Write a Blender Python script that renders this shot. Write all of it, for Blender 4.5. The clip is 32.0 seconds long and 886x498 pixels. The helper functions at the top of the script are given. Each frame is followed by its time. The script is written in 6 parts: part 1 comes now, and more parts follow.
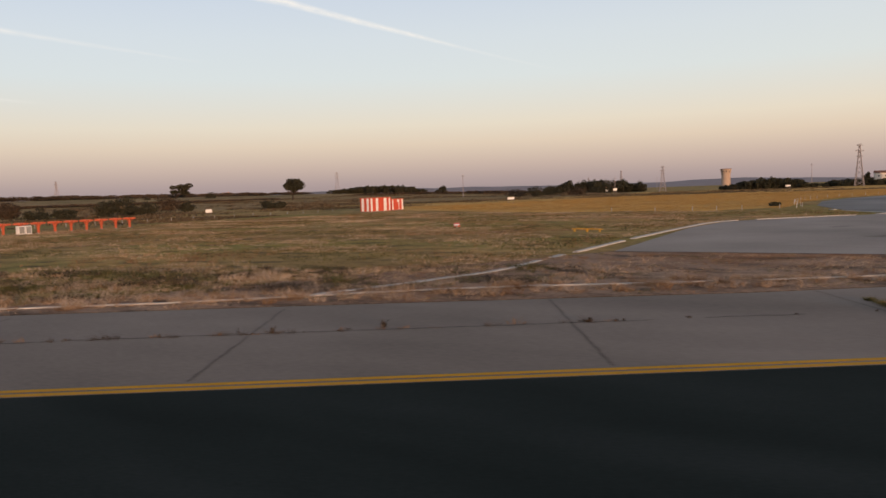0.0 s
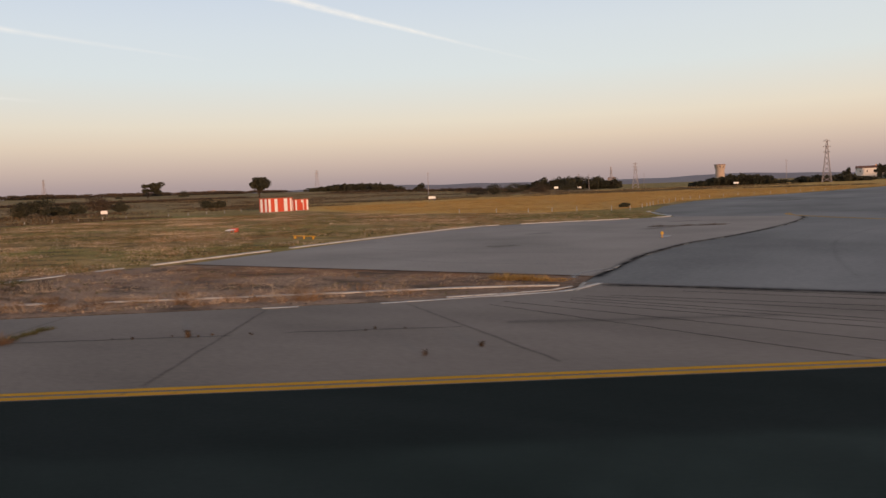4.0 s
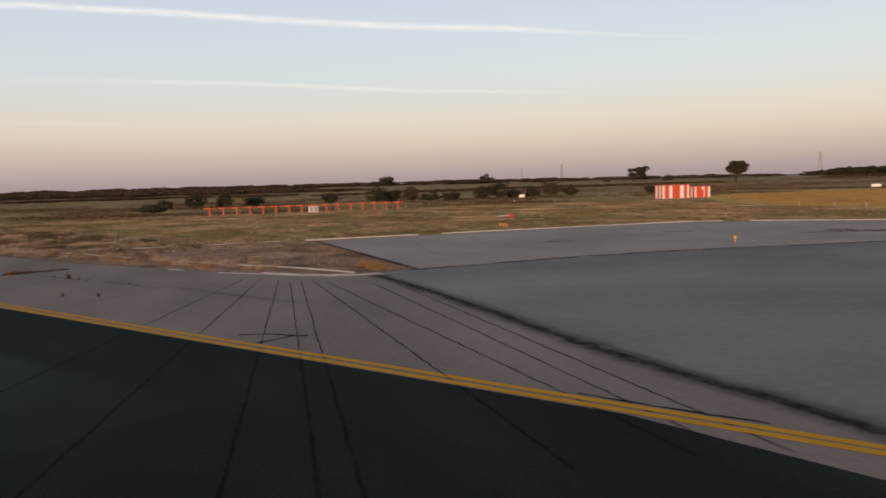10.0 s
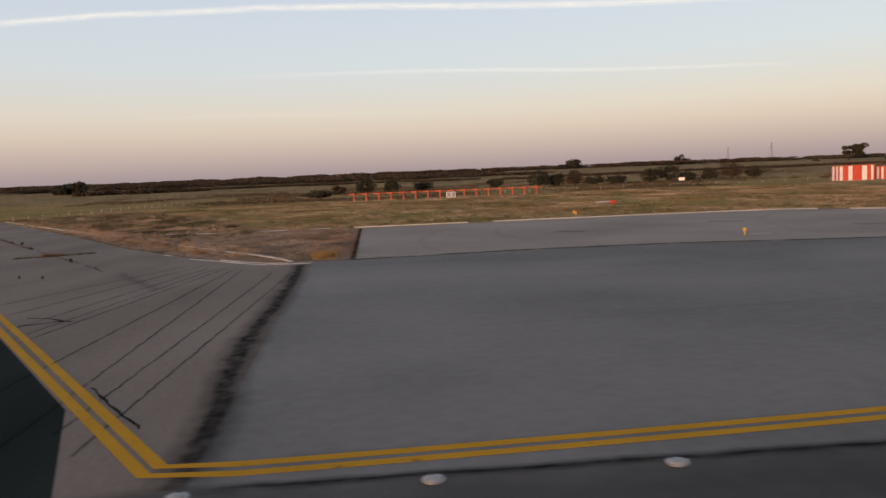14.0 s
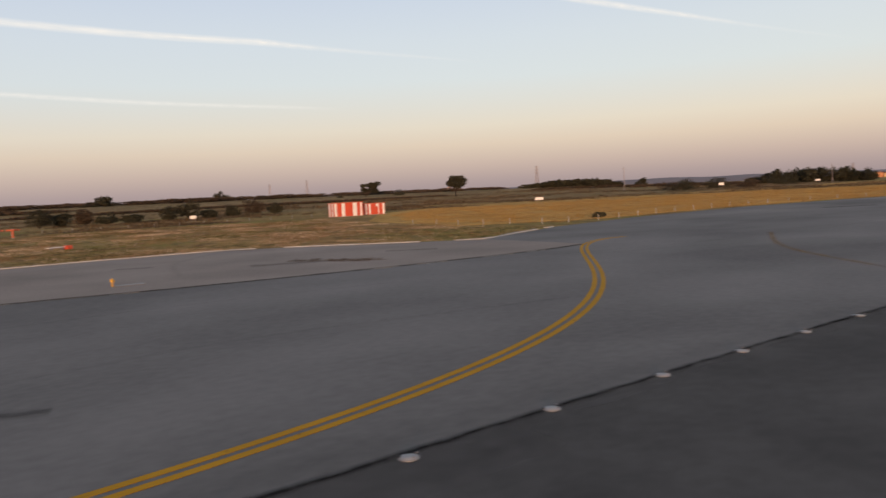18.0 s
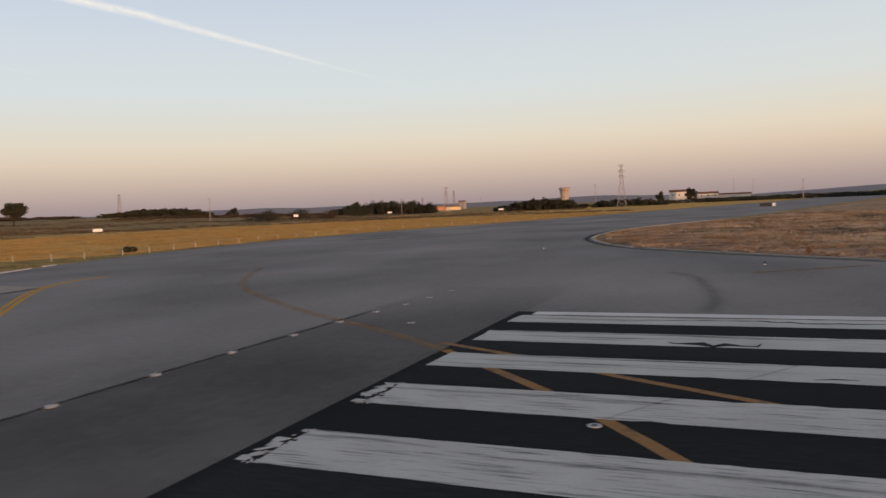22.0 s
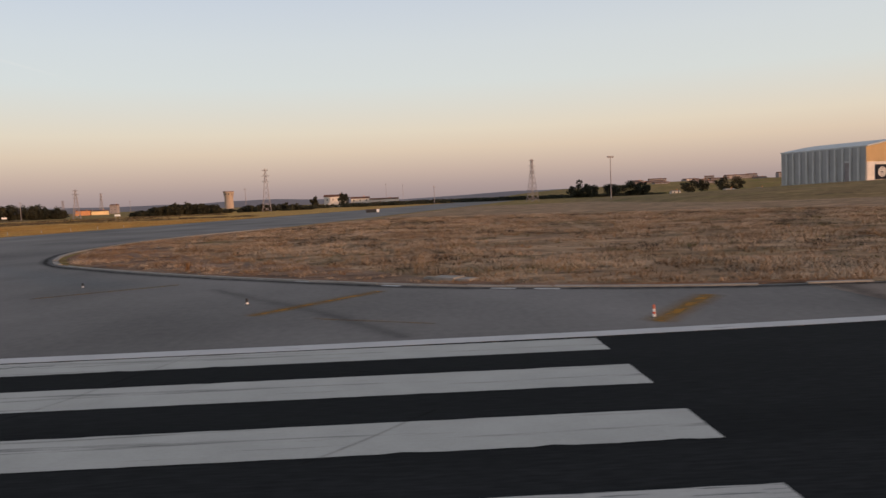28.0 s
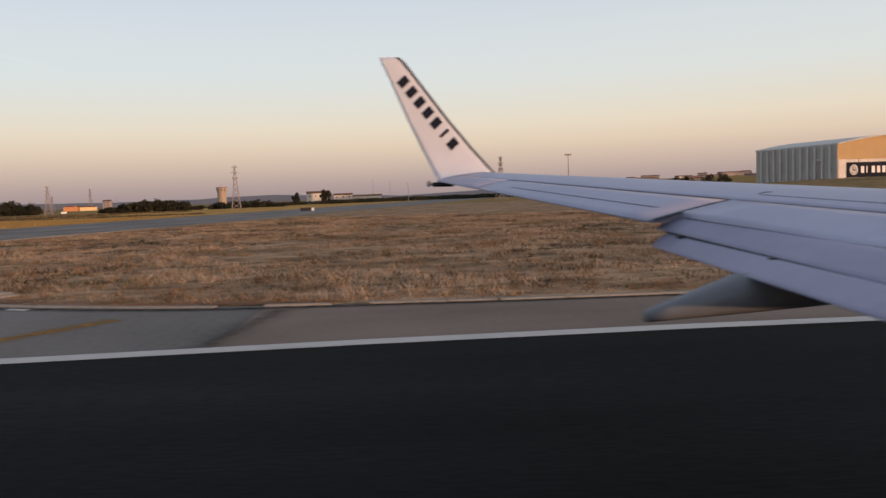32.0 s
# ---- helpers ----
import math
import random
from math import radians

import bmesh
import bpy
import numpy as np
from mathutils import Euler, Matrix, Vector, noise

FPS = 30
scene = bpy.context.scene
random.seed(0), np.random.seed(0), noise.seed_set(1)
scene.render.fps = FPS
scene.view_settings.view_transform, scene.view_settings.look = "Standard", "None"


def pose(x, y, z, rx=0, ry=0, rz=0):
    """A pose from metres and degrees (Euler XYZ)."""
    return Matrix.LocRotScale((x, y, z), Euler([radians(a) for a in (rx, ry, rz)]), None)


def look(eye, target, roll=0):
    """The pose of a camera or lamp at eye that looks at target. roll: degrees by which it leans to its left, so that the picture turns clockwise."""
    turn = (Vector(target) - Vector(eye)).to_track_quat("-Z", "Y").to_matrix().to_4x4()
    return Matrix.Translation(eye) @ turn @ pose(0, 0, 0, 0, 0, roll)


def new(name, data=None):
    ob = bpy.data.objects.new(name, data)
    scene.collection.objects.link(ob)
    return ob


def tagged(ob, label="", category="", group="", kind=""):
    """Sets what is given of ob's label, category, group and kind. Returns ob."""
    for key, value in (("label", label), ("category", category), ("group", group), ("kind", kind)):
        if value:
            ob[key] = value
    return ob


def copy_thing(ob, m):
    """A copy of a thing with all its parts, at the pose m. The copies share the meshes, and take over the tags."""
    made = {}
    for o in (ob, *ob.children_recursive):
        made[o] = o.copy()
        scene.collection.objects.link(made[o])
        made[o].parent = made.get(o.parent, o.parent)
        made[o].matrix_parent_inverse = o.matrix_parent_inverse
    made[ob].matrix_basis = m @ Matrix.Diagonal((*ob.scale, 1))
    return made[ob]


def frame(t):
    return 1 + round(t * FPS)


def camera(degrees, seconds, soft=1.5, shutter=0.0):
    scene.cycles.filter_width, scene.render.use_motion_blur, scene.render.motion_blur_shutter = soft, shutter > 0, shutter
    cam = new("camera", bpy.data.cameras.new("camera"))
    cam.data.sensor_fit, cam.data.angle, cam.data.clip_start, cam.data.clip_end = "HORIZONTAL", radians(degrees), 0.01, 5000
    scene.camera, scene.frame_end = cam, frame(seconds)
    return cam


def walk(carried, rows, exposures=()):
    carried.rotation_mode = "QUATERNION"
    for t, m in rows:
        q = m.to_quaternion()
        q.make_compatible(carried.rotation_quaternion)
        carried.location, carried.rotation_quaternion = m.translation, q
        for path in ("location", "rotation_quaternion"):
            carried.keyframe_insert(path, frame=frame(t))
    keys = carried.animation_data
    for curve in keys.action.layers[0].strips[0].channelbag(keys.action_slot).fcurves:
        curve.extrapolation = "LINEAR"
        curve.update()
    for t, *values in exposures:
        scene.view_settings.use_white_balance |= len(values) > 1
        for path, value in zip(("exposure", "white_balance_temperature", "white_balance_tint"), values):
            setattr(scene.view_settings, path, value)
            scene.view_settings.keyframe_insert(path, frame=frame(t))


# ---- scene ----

# ---------------------------------------------------------------- camera
EYE = 3.86
cam = camera(61.1, 32.0, soft=1.5, shutter=0.4)
# seconds, eye x, eye y, yaw to the left of +y, pitch, roll
PATH = [
    (0, -75.46, -68.01, 31.19, -4.24, -1.88),
    (0.5, -72.76, -66.27, 31.12, -4.19, -1.82),
    (1, -70.05, -64.59, 30.77, -4.13, -1.92),
    (1.5, -67.28, -62.94, 30.76, -4.08, -1.93),
    (2, -64.43, -61.21, 30.81, -4.09, -1.94),
    (2.5, -61.57, -59.36, 30.86, -4.11, -1.96),
    (3, -58.80, -57.44, 31.29, -4.43, -1.95),
    (3.5, -56.07, -55.50, 31.38, -4.43, -1.98),
    (5.5, -46.61, -48.17, 35.63, -4.65, -2.69),
    (6, -44.24, -46.85, 37.86, -4.55, -2.63),
    (6.5, -41.98, -45.53, 40.81, -4.91, -2.48),
    (7, -39.80, -44.14, 44.02, -4.83, -2.24),
    (7.5, -37.68, -42.62, 47.81, -4.77, -2.27),
    (8, -35.67, -41.00, 51.58, -4.63, -2.25),
    (8.5, -33.85, -39.37, 56.25, -4.46, -2.27),
    (9, -32.27, -37.79, 60.71, -4.45, -2.15),
    (9.5, -30.87, -36.27, 65.26, -4.37, -1.90),
    (10, -29.69, -34.72, 70.15, -4.53, -1.67),
    (10.5, -28.76, -33.08, 74.66, -4.67, -1.49),
    (11, -28.03, -31.41, 79.26, -4.98, -1.81),
    (11.5, -27.44, -29.82, 82.54, -4.71, -1.74),
    (12, -27.06, -28.25, 84.71, -4.68, -1.94),
    (12.5, -26.84, -26.64, 86.37, -5.26, -2.16),
    (13, -26.70, -25.00, 86.90, -5.11, -2.14),
    (13.5, -26.62, -23.44, 86.53, -5.13, -2.29),
    (15.5, -26.86, -17.27, 77.16, -5.28, -1.86),
    (16, -27.07, -15.94, 72.44, -4.58, -2.19),
    (16.5, -27.20, -14.66, 67.36, -4.03, -2.51),
    (17, -27.24, -13.50, 62.10, -3.97, -2.70),
    (17.5, -27.17, -12.39, 57.45, -4.09, -2.81),
    (18, -26.98, -11.29, 52.23, -4.07, -2.84),
    (18.5, -26.65, -10.23, 47.86, -4.04, -2.73),
    (19, -26.21, -9.23, 43.85, -3.89, -2.70),
    (19.5, -25.69, -8.30, 40.04, -3.58, -2.68),
    (20, -25.12, -7.42, 36.67, -3.44, -2.39),
    (20.5, -24.55, -6.53, 33.02, -3.32, -2.40),
    (21, -23.95, -5.64, 29.45, -3.35, -2.39),
    (21.5, -23.25, -4.82, 25.78, -3.27, -2.34),
    (22, -22.44, -4.08, 22.40, -3.15, -2.34),
    (22.5, -21.54, -3.40, 19.60, -3.16, -2.38),
    (23, -20.48, -2.75, 16.83, -3.25, -2.49),
    (23.5, -19.33, -2.13, 14.29, -3.46, -2.52),
    (24, -18.13, -1.53, 11.75, -3.39, -2.49),
    (24.5, -16.84, -0.93, 9.48, -3.37, -2.46),
    (25, -15.47, -0.35, 7.33, -3.61, -2.29),
    (25.5, -14.00, 0.16, 5.32, -3.71, -2.25),
    (26, -12.40, 0.58, 3.35, -3.87, -2.23),
    (26.5, -10.69, 0.93, 1.58, -4.02, -2.20),
    (28.5, -2.25, 1.45, -2.24, -3.81, -2.17),
    (29, 0.27, 1.42, -2.26, -3.88, -2.13),
    (29.5, 2.84, 1.41, -2.19, -3.93, -2.25),
    (30, 5.44, 1.51, -2.02, -4.05, -2.17),
    (30.5, 8.05, 1.72, -1.66, -4.52, -2.25),
    (31, 10.74, 1.99, -1.78, -4.24, -2.10),
    (31.5, 13.55, 2.27, -1.68, -4.11, -2.01),
    (32, 16.43, 2.54, -1.54, -4.14, -2.09),
]


def aim(x, y, yaw, pitch, roll):
    a, p = radians(yaw), radians(pitch)
    eye = Vector((x, y, EYE))
    way = Vector((-math.sin(a) * math.cos(p), math.cos(a) * math.cos(p), math.sin(p)))
    return look(eye, eye + 2 * way, roll)


walk(cam, [(t, aim(*row)) for t, *row in PATH], exposures=[(0.0, 0.0), (20.0, 0.0), (23.5, -0.08), (29.5, -0.08), (32.0, 0.0)])

# ---------------------------------------------------------------- sky and sun
SUN_AZ, SUN_EL = -38.0, 3.2          # degrees; azimuth from +x towards +y
world = bpy.data.worlds.new("dusk_sky")
scene.world = world
world.use_nodes = True
wt = world.node_tree
wt.nodes.clear()


def sky_world():
    n, l = wt.nodes.new, wt.links.new
    out, bg = n("ShaderNodeOutputWorld"), n("ShaderNodeBackground")
    sky = n("ShaderNodeTexSky")
    sky.sky_type, sky.sun_disc = "NISHITA", False
    sky.sun_elevation, sky.sun_rotation = radians(SUN_EL), radians(90 - SUN_AZ)
    sky.air_density, sky.dust_density, sky.ozone_density = 1.0, 2.0, 1.5
    co, sep = n("ShaderNodeTexCoord"), n("ShaderNodeSeparateXYZ")
    l(co.outputs["Generated"], sep.inputs[0])
    ramp = n("ShaderNodeValToRGB")
    e = ramp.color_ramp.elements
    # dusk haze: mauve at the horizon, peach over it, pale blue above
    stops = [(0.0, (0.37, 0.295, 0.305)), (0.018, (0.46, 0.36, 0.355)), (0.04, (0.60, 0.465, 0.415)), (0.066, (0.75, 0.60, 0.485)), (0.09, (0.79, 0.685, 0.57)),
             (0.12, (0.745, 0.71, 0.655)), (0.15, (0.71, 0.735, 0.735)), (0.2, (0.68, 0.715, 0.75)), (0.27, (0.60, 0.65, 0.75)), (0.5, (0.45, 0.49, 0.60)), (1.0, (0.37, 0.41, 0.52))]
    e[0].position, e[0].color = stops[0][0], (*stops[0][1], 1)
    e[1].position, e[1].color = stops[-1][0], (*stops[-1][1], 1)
    for p, c in stops[1:-1]:
        e.new(p).color = (*c, 1)
    l(sep.outputs["Z"], ramp.inputs[0])
    # the sky far from the sun is greyer, near it more golden
    side = n("ShaderNodeVectorMath")
    side.operation = "DOT_PRODUCT"
    side.inputs[1].default_value = (math.cos(radians(20)), math.sin(radians(20)), 0)
    l(co.outputs["Generated"], side.inputs[0])
    mr = n("ShaderNodeMapRange")
    mr.inputs["From Min"].default_value, mr.inputs["From Max"].default_value = -1, 0.6
    l(side.outputs["Value"], mr.inputs["Value"])
    tint = n("ShaderNodeMix")
    tint.data_type = "RGBA"
    tint.inputs[6].default_value, tint.inputs[7].default_value = (0.91, 0.925, 0.965, 1), (1.0, 0.99, 0.965, 1)
    l(mr.outputs[0], tint.inputs[0])
    mul = n("ShaderNodeMix")
    mul.data_type, mul.blend_type = "RGBA", "MULTIPLY"
    mul.inputs[0].default_value = 1
    l(ramp.outputs[0], mul.inputs[6])
    l(tint.outputs[2], mul.inputs[7])
    weak = n("ShaderNodeVectorMath")
    weak.operation = "SCALE"
    weak.inputs["Scale"].default_value = 0.05
    l(sky.outputs[0], weak.inputs[0])
    add = n("ShaderNodeVectorMath")
    add.operation = "ADD"
    l(mul.outputs[2], add.inputs[0])
    l(weak.outputs[0], add.inputs[1])
    l(add.outputs[0], bg.inputs["Color"])
    bg.inputs["Strength"].default_value = 0.95
    l(bg.outputs[0], out.inputs[0])


sky_world()
sun = new("sun", bpy.data.lights.new("sun", "SUN"))
sun.data.energy, sun.data.angle, sun.data.color = 3.5, radians(0.6), (1.0, 0.56, 0.32)
to_sun = Vector((math.cos(radians(SUN_AZ)) * math.cos(radians(SUN_EL)), math.sin(radians(SUN_AZ)) * math.cos(radians(SUN_EL)), math.sin(radians(SUN_EL))))
sun.matrix_world = Matrix.Translation((0, 0, 60)) @ to_sun.to_track_quat("Z", "Y").to_matrix().to_4x4()

# ---------------------------------------------------------------- materials
def surface(name, colours, rough=0.8, scale=1.0, fine=8.0, bump=0.2, metal=0.0, stretch=(1, 1, 1), per_object=0.0, per_island=0.0, contrast=0.35, turn=0.0, gloss=0.5, dull=0.12):
    """A surface with variation at two scales: broad patches and fine grain. colours: dark, mid, light."""
    m = bpy.data.materials.new(name)
    m.use_nodes = True
    t = m.node_tree
    n, l = t.nodes.new, t.links.new
    b = t.nodes["Principled BSDF"]
    b.inputs["Roughness"].default_value, b.inputs["Metallic"].default_value = rough, metal
    b.inputs["Specular IOR Level"].default_value = gloss if metal or rough < 0.8 else dull
    co, mp = n("ShaderNodeTexCoord"), n("ShaderNodeMapping")
    mp.inputs["Scale"].default_value = stretch
    mp.inputs["Rotation"].default_value = (0, 0, radians(turn))
    l(co.outputs["Object"], mp.inputs[0])
    big, small = n("ShaderNodeTexNoise"), n("ShaderNodeTexNoise")
    for tex, s, d in ((big, scale, 5), (small, scale * fine, 4)):
        tex.inputs["Scale"].default_value, tex.inputs["Detail"].default_value = s, d
        l(mp.outputs[0], tex.inputs["Vector"])
    mix = n("ShaderNodeMix")
    mix.inputs[0].default_value = contrast
    l(big.outputs["Fac"], mix.inputs[2])
    l(small.outputs["Fac"], mix.inputs[3])
    ramp = n("ShaderNodeValToRGB")
    e = ramp.color_ramp.elements
    e[0].position, e[0].color = 0.32, (*colours[0], 1)
    e[1].position, e[1].color = 0.68, (*colours[-1], 1)
    if len(colours) > 2:
        e.new(0.5).color = (*colours[1], 1)
    last = mix.outputs[0]
    for amount, out in ((per_object, "Object"), (per_island, "Island")):
        if amount:
            node = n("ShaderNodeObjectInfo") if out == "Object" else n("ShaderNodeNewGeometry")
            rnd = node.outputs["Random"] if out == "Object" else node.outputs["Random Per Island"]
            ma = n("ShaderNodeMath")
            ma.operation = "MULTIPLY_ADD"
            ma.inputs[1].default_value = amount
            sub = n("ShaderNodeMath")
            sub.operation = "SUBTRACT"
            l(rnd, sub.inputs[0])
            sub.inputs[1].default_value = 0.5
            l(sub.outputs[0], ma.inputs[0])
            l(last, ma.inputs[2])
            last = ma.outputs[0]
    l(last, ramp.inputs[0])
    l(ramp.outputs[0], b.inputs["Base Color"])
    if bump:
        bm = n("ShaderNodeBump")
        bm.inputs["Strength"].default_value, bm.inputs["Distance"].default_value = bump, 0.02
        l(small.outputs["Fac"], bm.inputs["Height"])
        l(bm.outputs[0], b.inputs["Normal"])
    return m


def worn_paint(name, paint, under, wear=0.5, scale=1.5, stretch=(1, 1, 1), rough=0.65):
    """Road paint that has worn through to the surface under it, in streaks."""
    m = surface(name, (tuple(0.8 * c for c in paint), paint), rough, 0.7, 20, 0.15)
    t = m.node_tree
    n, l = t.nodes.new, t.links.new
    b = t.nodes["Principled BSDF"]
    co, mp, tex, ramp, mix = n("ShaderNodeTexCoord"), n("ShaderNodeMapping"), n("ShaderNodeTexNoise"), n("ShaderNodeValToRGB"), n("ShaderNodeMix")
    mp.inputs["Scale"].default_value = stretch
    tex.inputs["Scale"].default_value, tex.inputs["Detail"].default_value, tex.inputs["Roughness"].default_value = scale, 8, 0.7
    l(co.outputs["Object"], mp.inputs[0])
    l(mp.outputs[0], tex.inputs["Vector"])
    l(tex.outputs["Fac"], ramp.inputs[0])
    ramp.color_ramp.elements[0].position, ramp.color_ramp.elements[1].position = wear, wear + 0.12
    mix.data_type = "RGBA"
    old = b.inputs["Base Color"].links[0].from_socket
    l(ramp.outputs[0], mix.inputs[0])
    l(old, mix.inputs[6])
    mix.inputs[7].default_value = (*under, 1)
    l(mix.outputs[2], b.inputs["Base Color"])
    return m



def field_ground(name, dark, brown, pale, green, share=0.55, patch=1.0):
    """Dry grassland: broad patches of brown, straw and green, mottled with darker bare spots."""
    m = bpy.data.materials.new(name)
    m.use_nodes = True
    t = m.node_tree
    n, l = t.nodes.new, t.links.new
    b = t.nodes["Principled BSDF"]
    b.inputs["Roughness"].default_value, b.inputs["Specular IOR Level"].default_value = 1.0, 0.05
    co = n("ShaderNodeTexCoord")

    def grain(scale, detail, stretch, lo, hi, at):
        mp, tex, mr = n("ShaderNodeMapping"), n("ShaderNodeTexNoise"), n("ShaderNodeMapRange")
        mp.inputs["Scale"].default_value, mp.inputs["Location"].default_value = stretch, (at, at, 0)
        tex.inputs["Scale"].default_value, tex.inputs["Detail"].default_value, tex.inputs["Roughness"].default_value = scale, detail, 0.62
        l(co.outputs["Object"], mp.inputs[0])
        l(mp.outputs[0], tex.inputs["Vector"])
        mr.inputs["From Min"].default_value, mr.inputs["From Max"].default_value = lo, hi
        l(tex.outputs["Fac"], mr.inputs["Value"])
        return mr.outputs[0]

    def blend(fac, a, c):
        mix = n("ShaderNodeMix")
        mix.data_type = "RGBA"
        l(fac, mix.inputs[0])
        for k, v in ((6, a), (7, c)):
            if isinstance(v, tuple):
                mix.inputs[k].default_value = (*v, 1)
            else:
                l(v, mix.inputs[k])
        return mix.outputs[2]

    col = blend(grain(0.05 * patch, 6, (1, 1.5, 1), 0.42, 0.60, 3), brown, pale)
    col = blend(grain(0.028 * patch, 6, (1, 1.4, 1), share, share + 0.13, 40), col, green)
    col = blend(grain(0.38, 7, (0.7, 1.3, 1), 0.47, 0.68, 9), col, dark)
    fine = grain(5.0, 3, (1, 1, 1), 0.2, 0.8, 1)
    val = n("ShaderNodeHueSaturation")
    mr = n("ShaderNodeMapRange")
    mr.inputs["To Min"].default_value, mr.inputs["To Max"].default_value = 0.55, 1.45
    l(fine, mr.inputs["Value"])
    l(mr.outputs[0], val.inputs["Value"])
    l(col, val.inputs["Color"])
    l(val.outputs[0], b.inputs["Base Color"])
    bump = n("ShaderNodeBump")
    bump.inputs["Strength"].default_value, bump.inputs["Distance"].default_value = 0.6, 0.05
    l(fine, bump.inputs["Height"])
    l(bump.outputs[0], b.inputs["Normal"])
    return m



def soft_stain(name, colour, peak, grain=1.2, gaps=0.35, ends=(0.03, 0.95), sides=((0.3, 0.45), (0.42, 1.0), (0.58, 1.0), (0.7, 0.45))):
    """A stain, worn paint or drawn shade with soft edges: uneven along its length, fading out to both sides."""
    m = surface(name, (tuple(0.7 * c for c in colour), colour), 0.95, grain, 8, 0.1, dull=0.04)
    t = m.node_tree
    n, l = t.nodes.new, t.links.new
    out, b = t.nodes["Material Output"], t.nodes["Principled BSDF"]
    uv, sep, edge, co, tex, mr = n("ShaderNodeUVMap"), n("ShaderNodeSeparateXYZ"), n("ShaderNodeValToRGB"), n("ShaderNodeTexCoord"), n("ShaderNodeTexNoise"), n("ShaderNodeMapRange")
    l(uv.outputs[0], sep.inputs[0])
    l(sep.outputs["Y"], edge.inputs[0])
    e = edge.color_ramp.elements
    e[0].position, e[0].color, e[1].position, e[1].color = 0.0, (0, 0, 0, 1), 1.0, (0, 0, 0, 1)
    for p, v in sides:
        e.new(p).color = (v, v, v, 1)
    tex.inputs["Scale"].default_value, tex.inputs["Detail"].default_value, tex.inputs["Roughness"].default_value = grain, 6, 0.65
    l(co.outputs["Object"], tex.inputs["Vector"])
    mr.inputs["From Min"].default_value, mr.inputs["From Max"].default_value, mr.inputs["To Min"].default_value, mr.inputs["To Max"].default_value = 0.3, 0.62, gaps * peak, peak
    l(tex.outputs["Fac"], mr.inputs["Value"])
    mul, clear, mix = n("ShaderNodeMath"), n("ShaderNodeBsdfTransparent"), n("ShaderNodeMixShader")
    mul.operation = "MULTIPLY"
    l(edge.outputs[0], mul.inputs[0])
    l(mr.outputs[0], mul.inputs[1])
    fade, both = n("ShaderNodeValToRGB"), n("ShaderNodeMath")
    both.operation = "MULTIPLY"
    e = fade.color_ramp.elements
    e[0].position, e[0].color, e[1].position, e[1].color = 0.0, (0, 0, 0, 1), 1.0, (0, 0, 0, 1)
    for p in ends:
        e.new(p).color = (1, 1, 1, 1)
    l(sep.outputs["X"], fade.inputs[0])
    l(mul.outputs[0], both.inputs[0])
    l(fade.outputs[0], both.inputs[1])
    l(both.outputs[0], mix.inputs[0])
    l(clear.outputs[0], mix.inputs[1])
    l(b.outputs[0], mix.inputs[2])
    l(mix.outputs[0], out.inputs["Surface"])
    return m


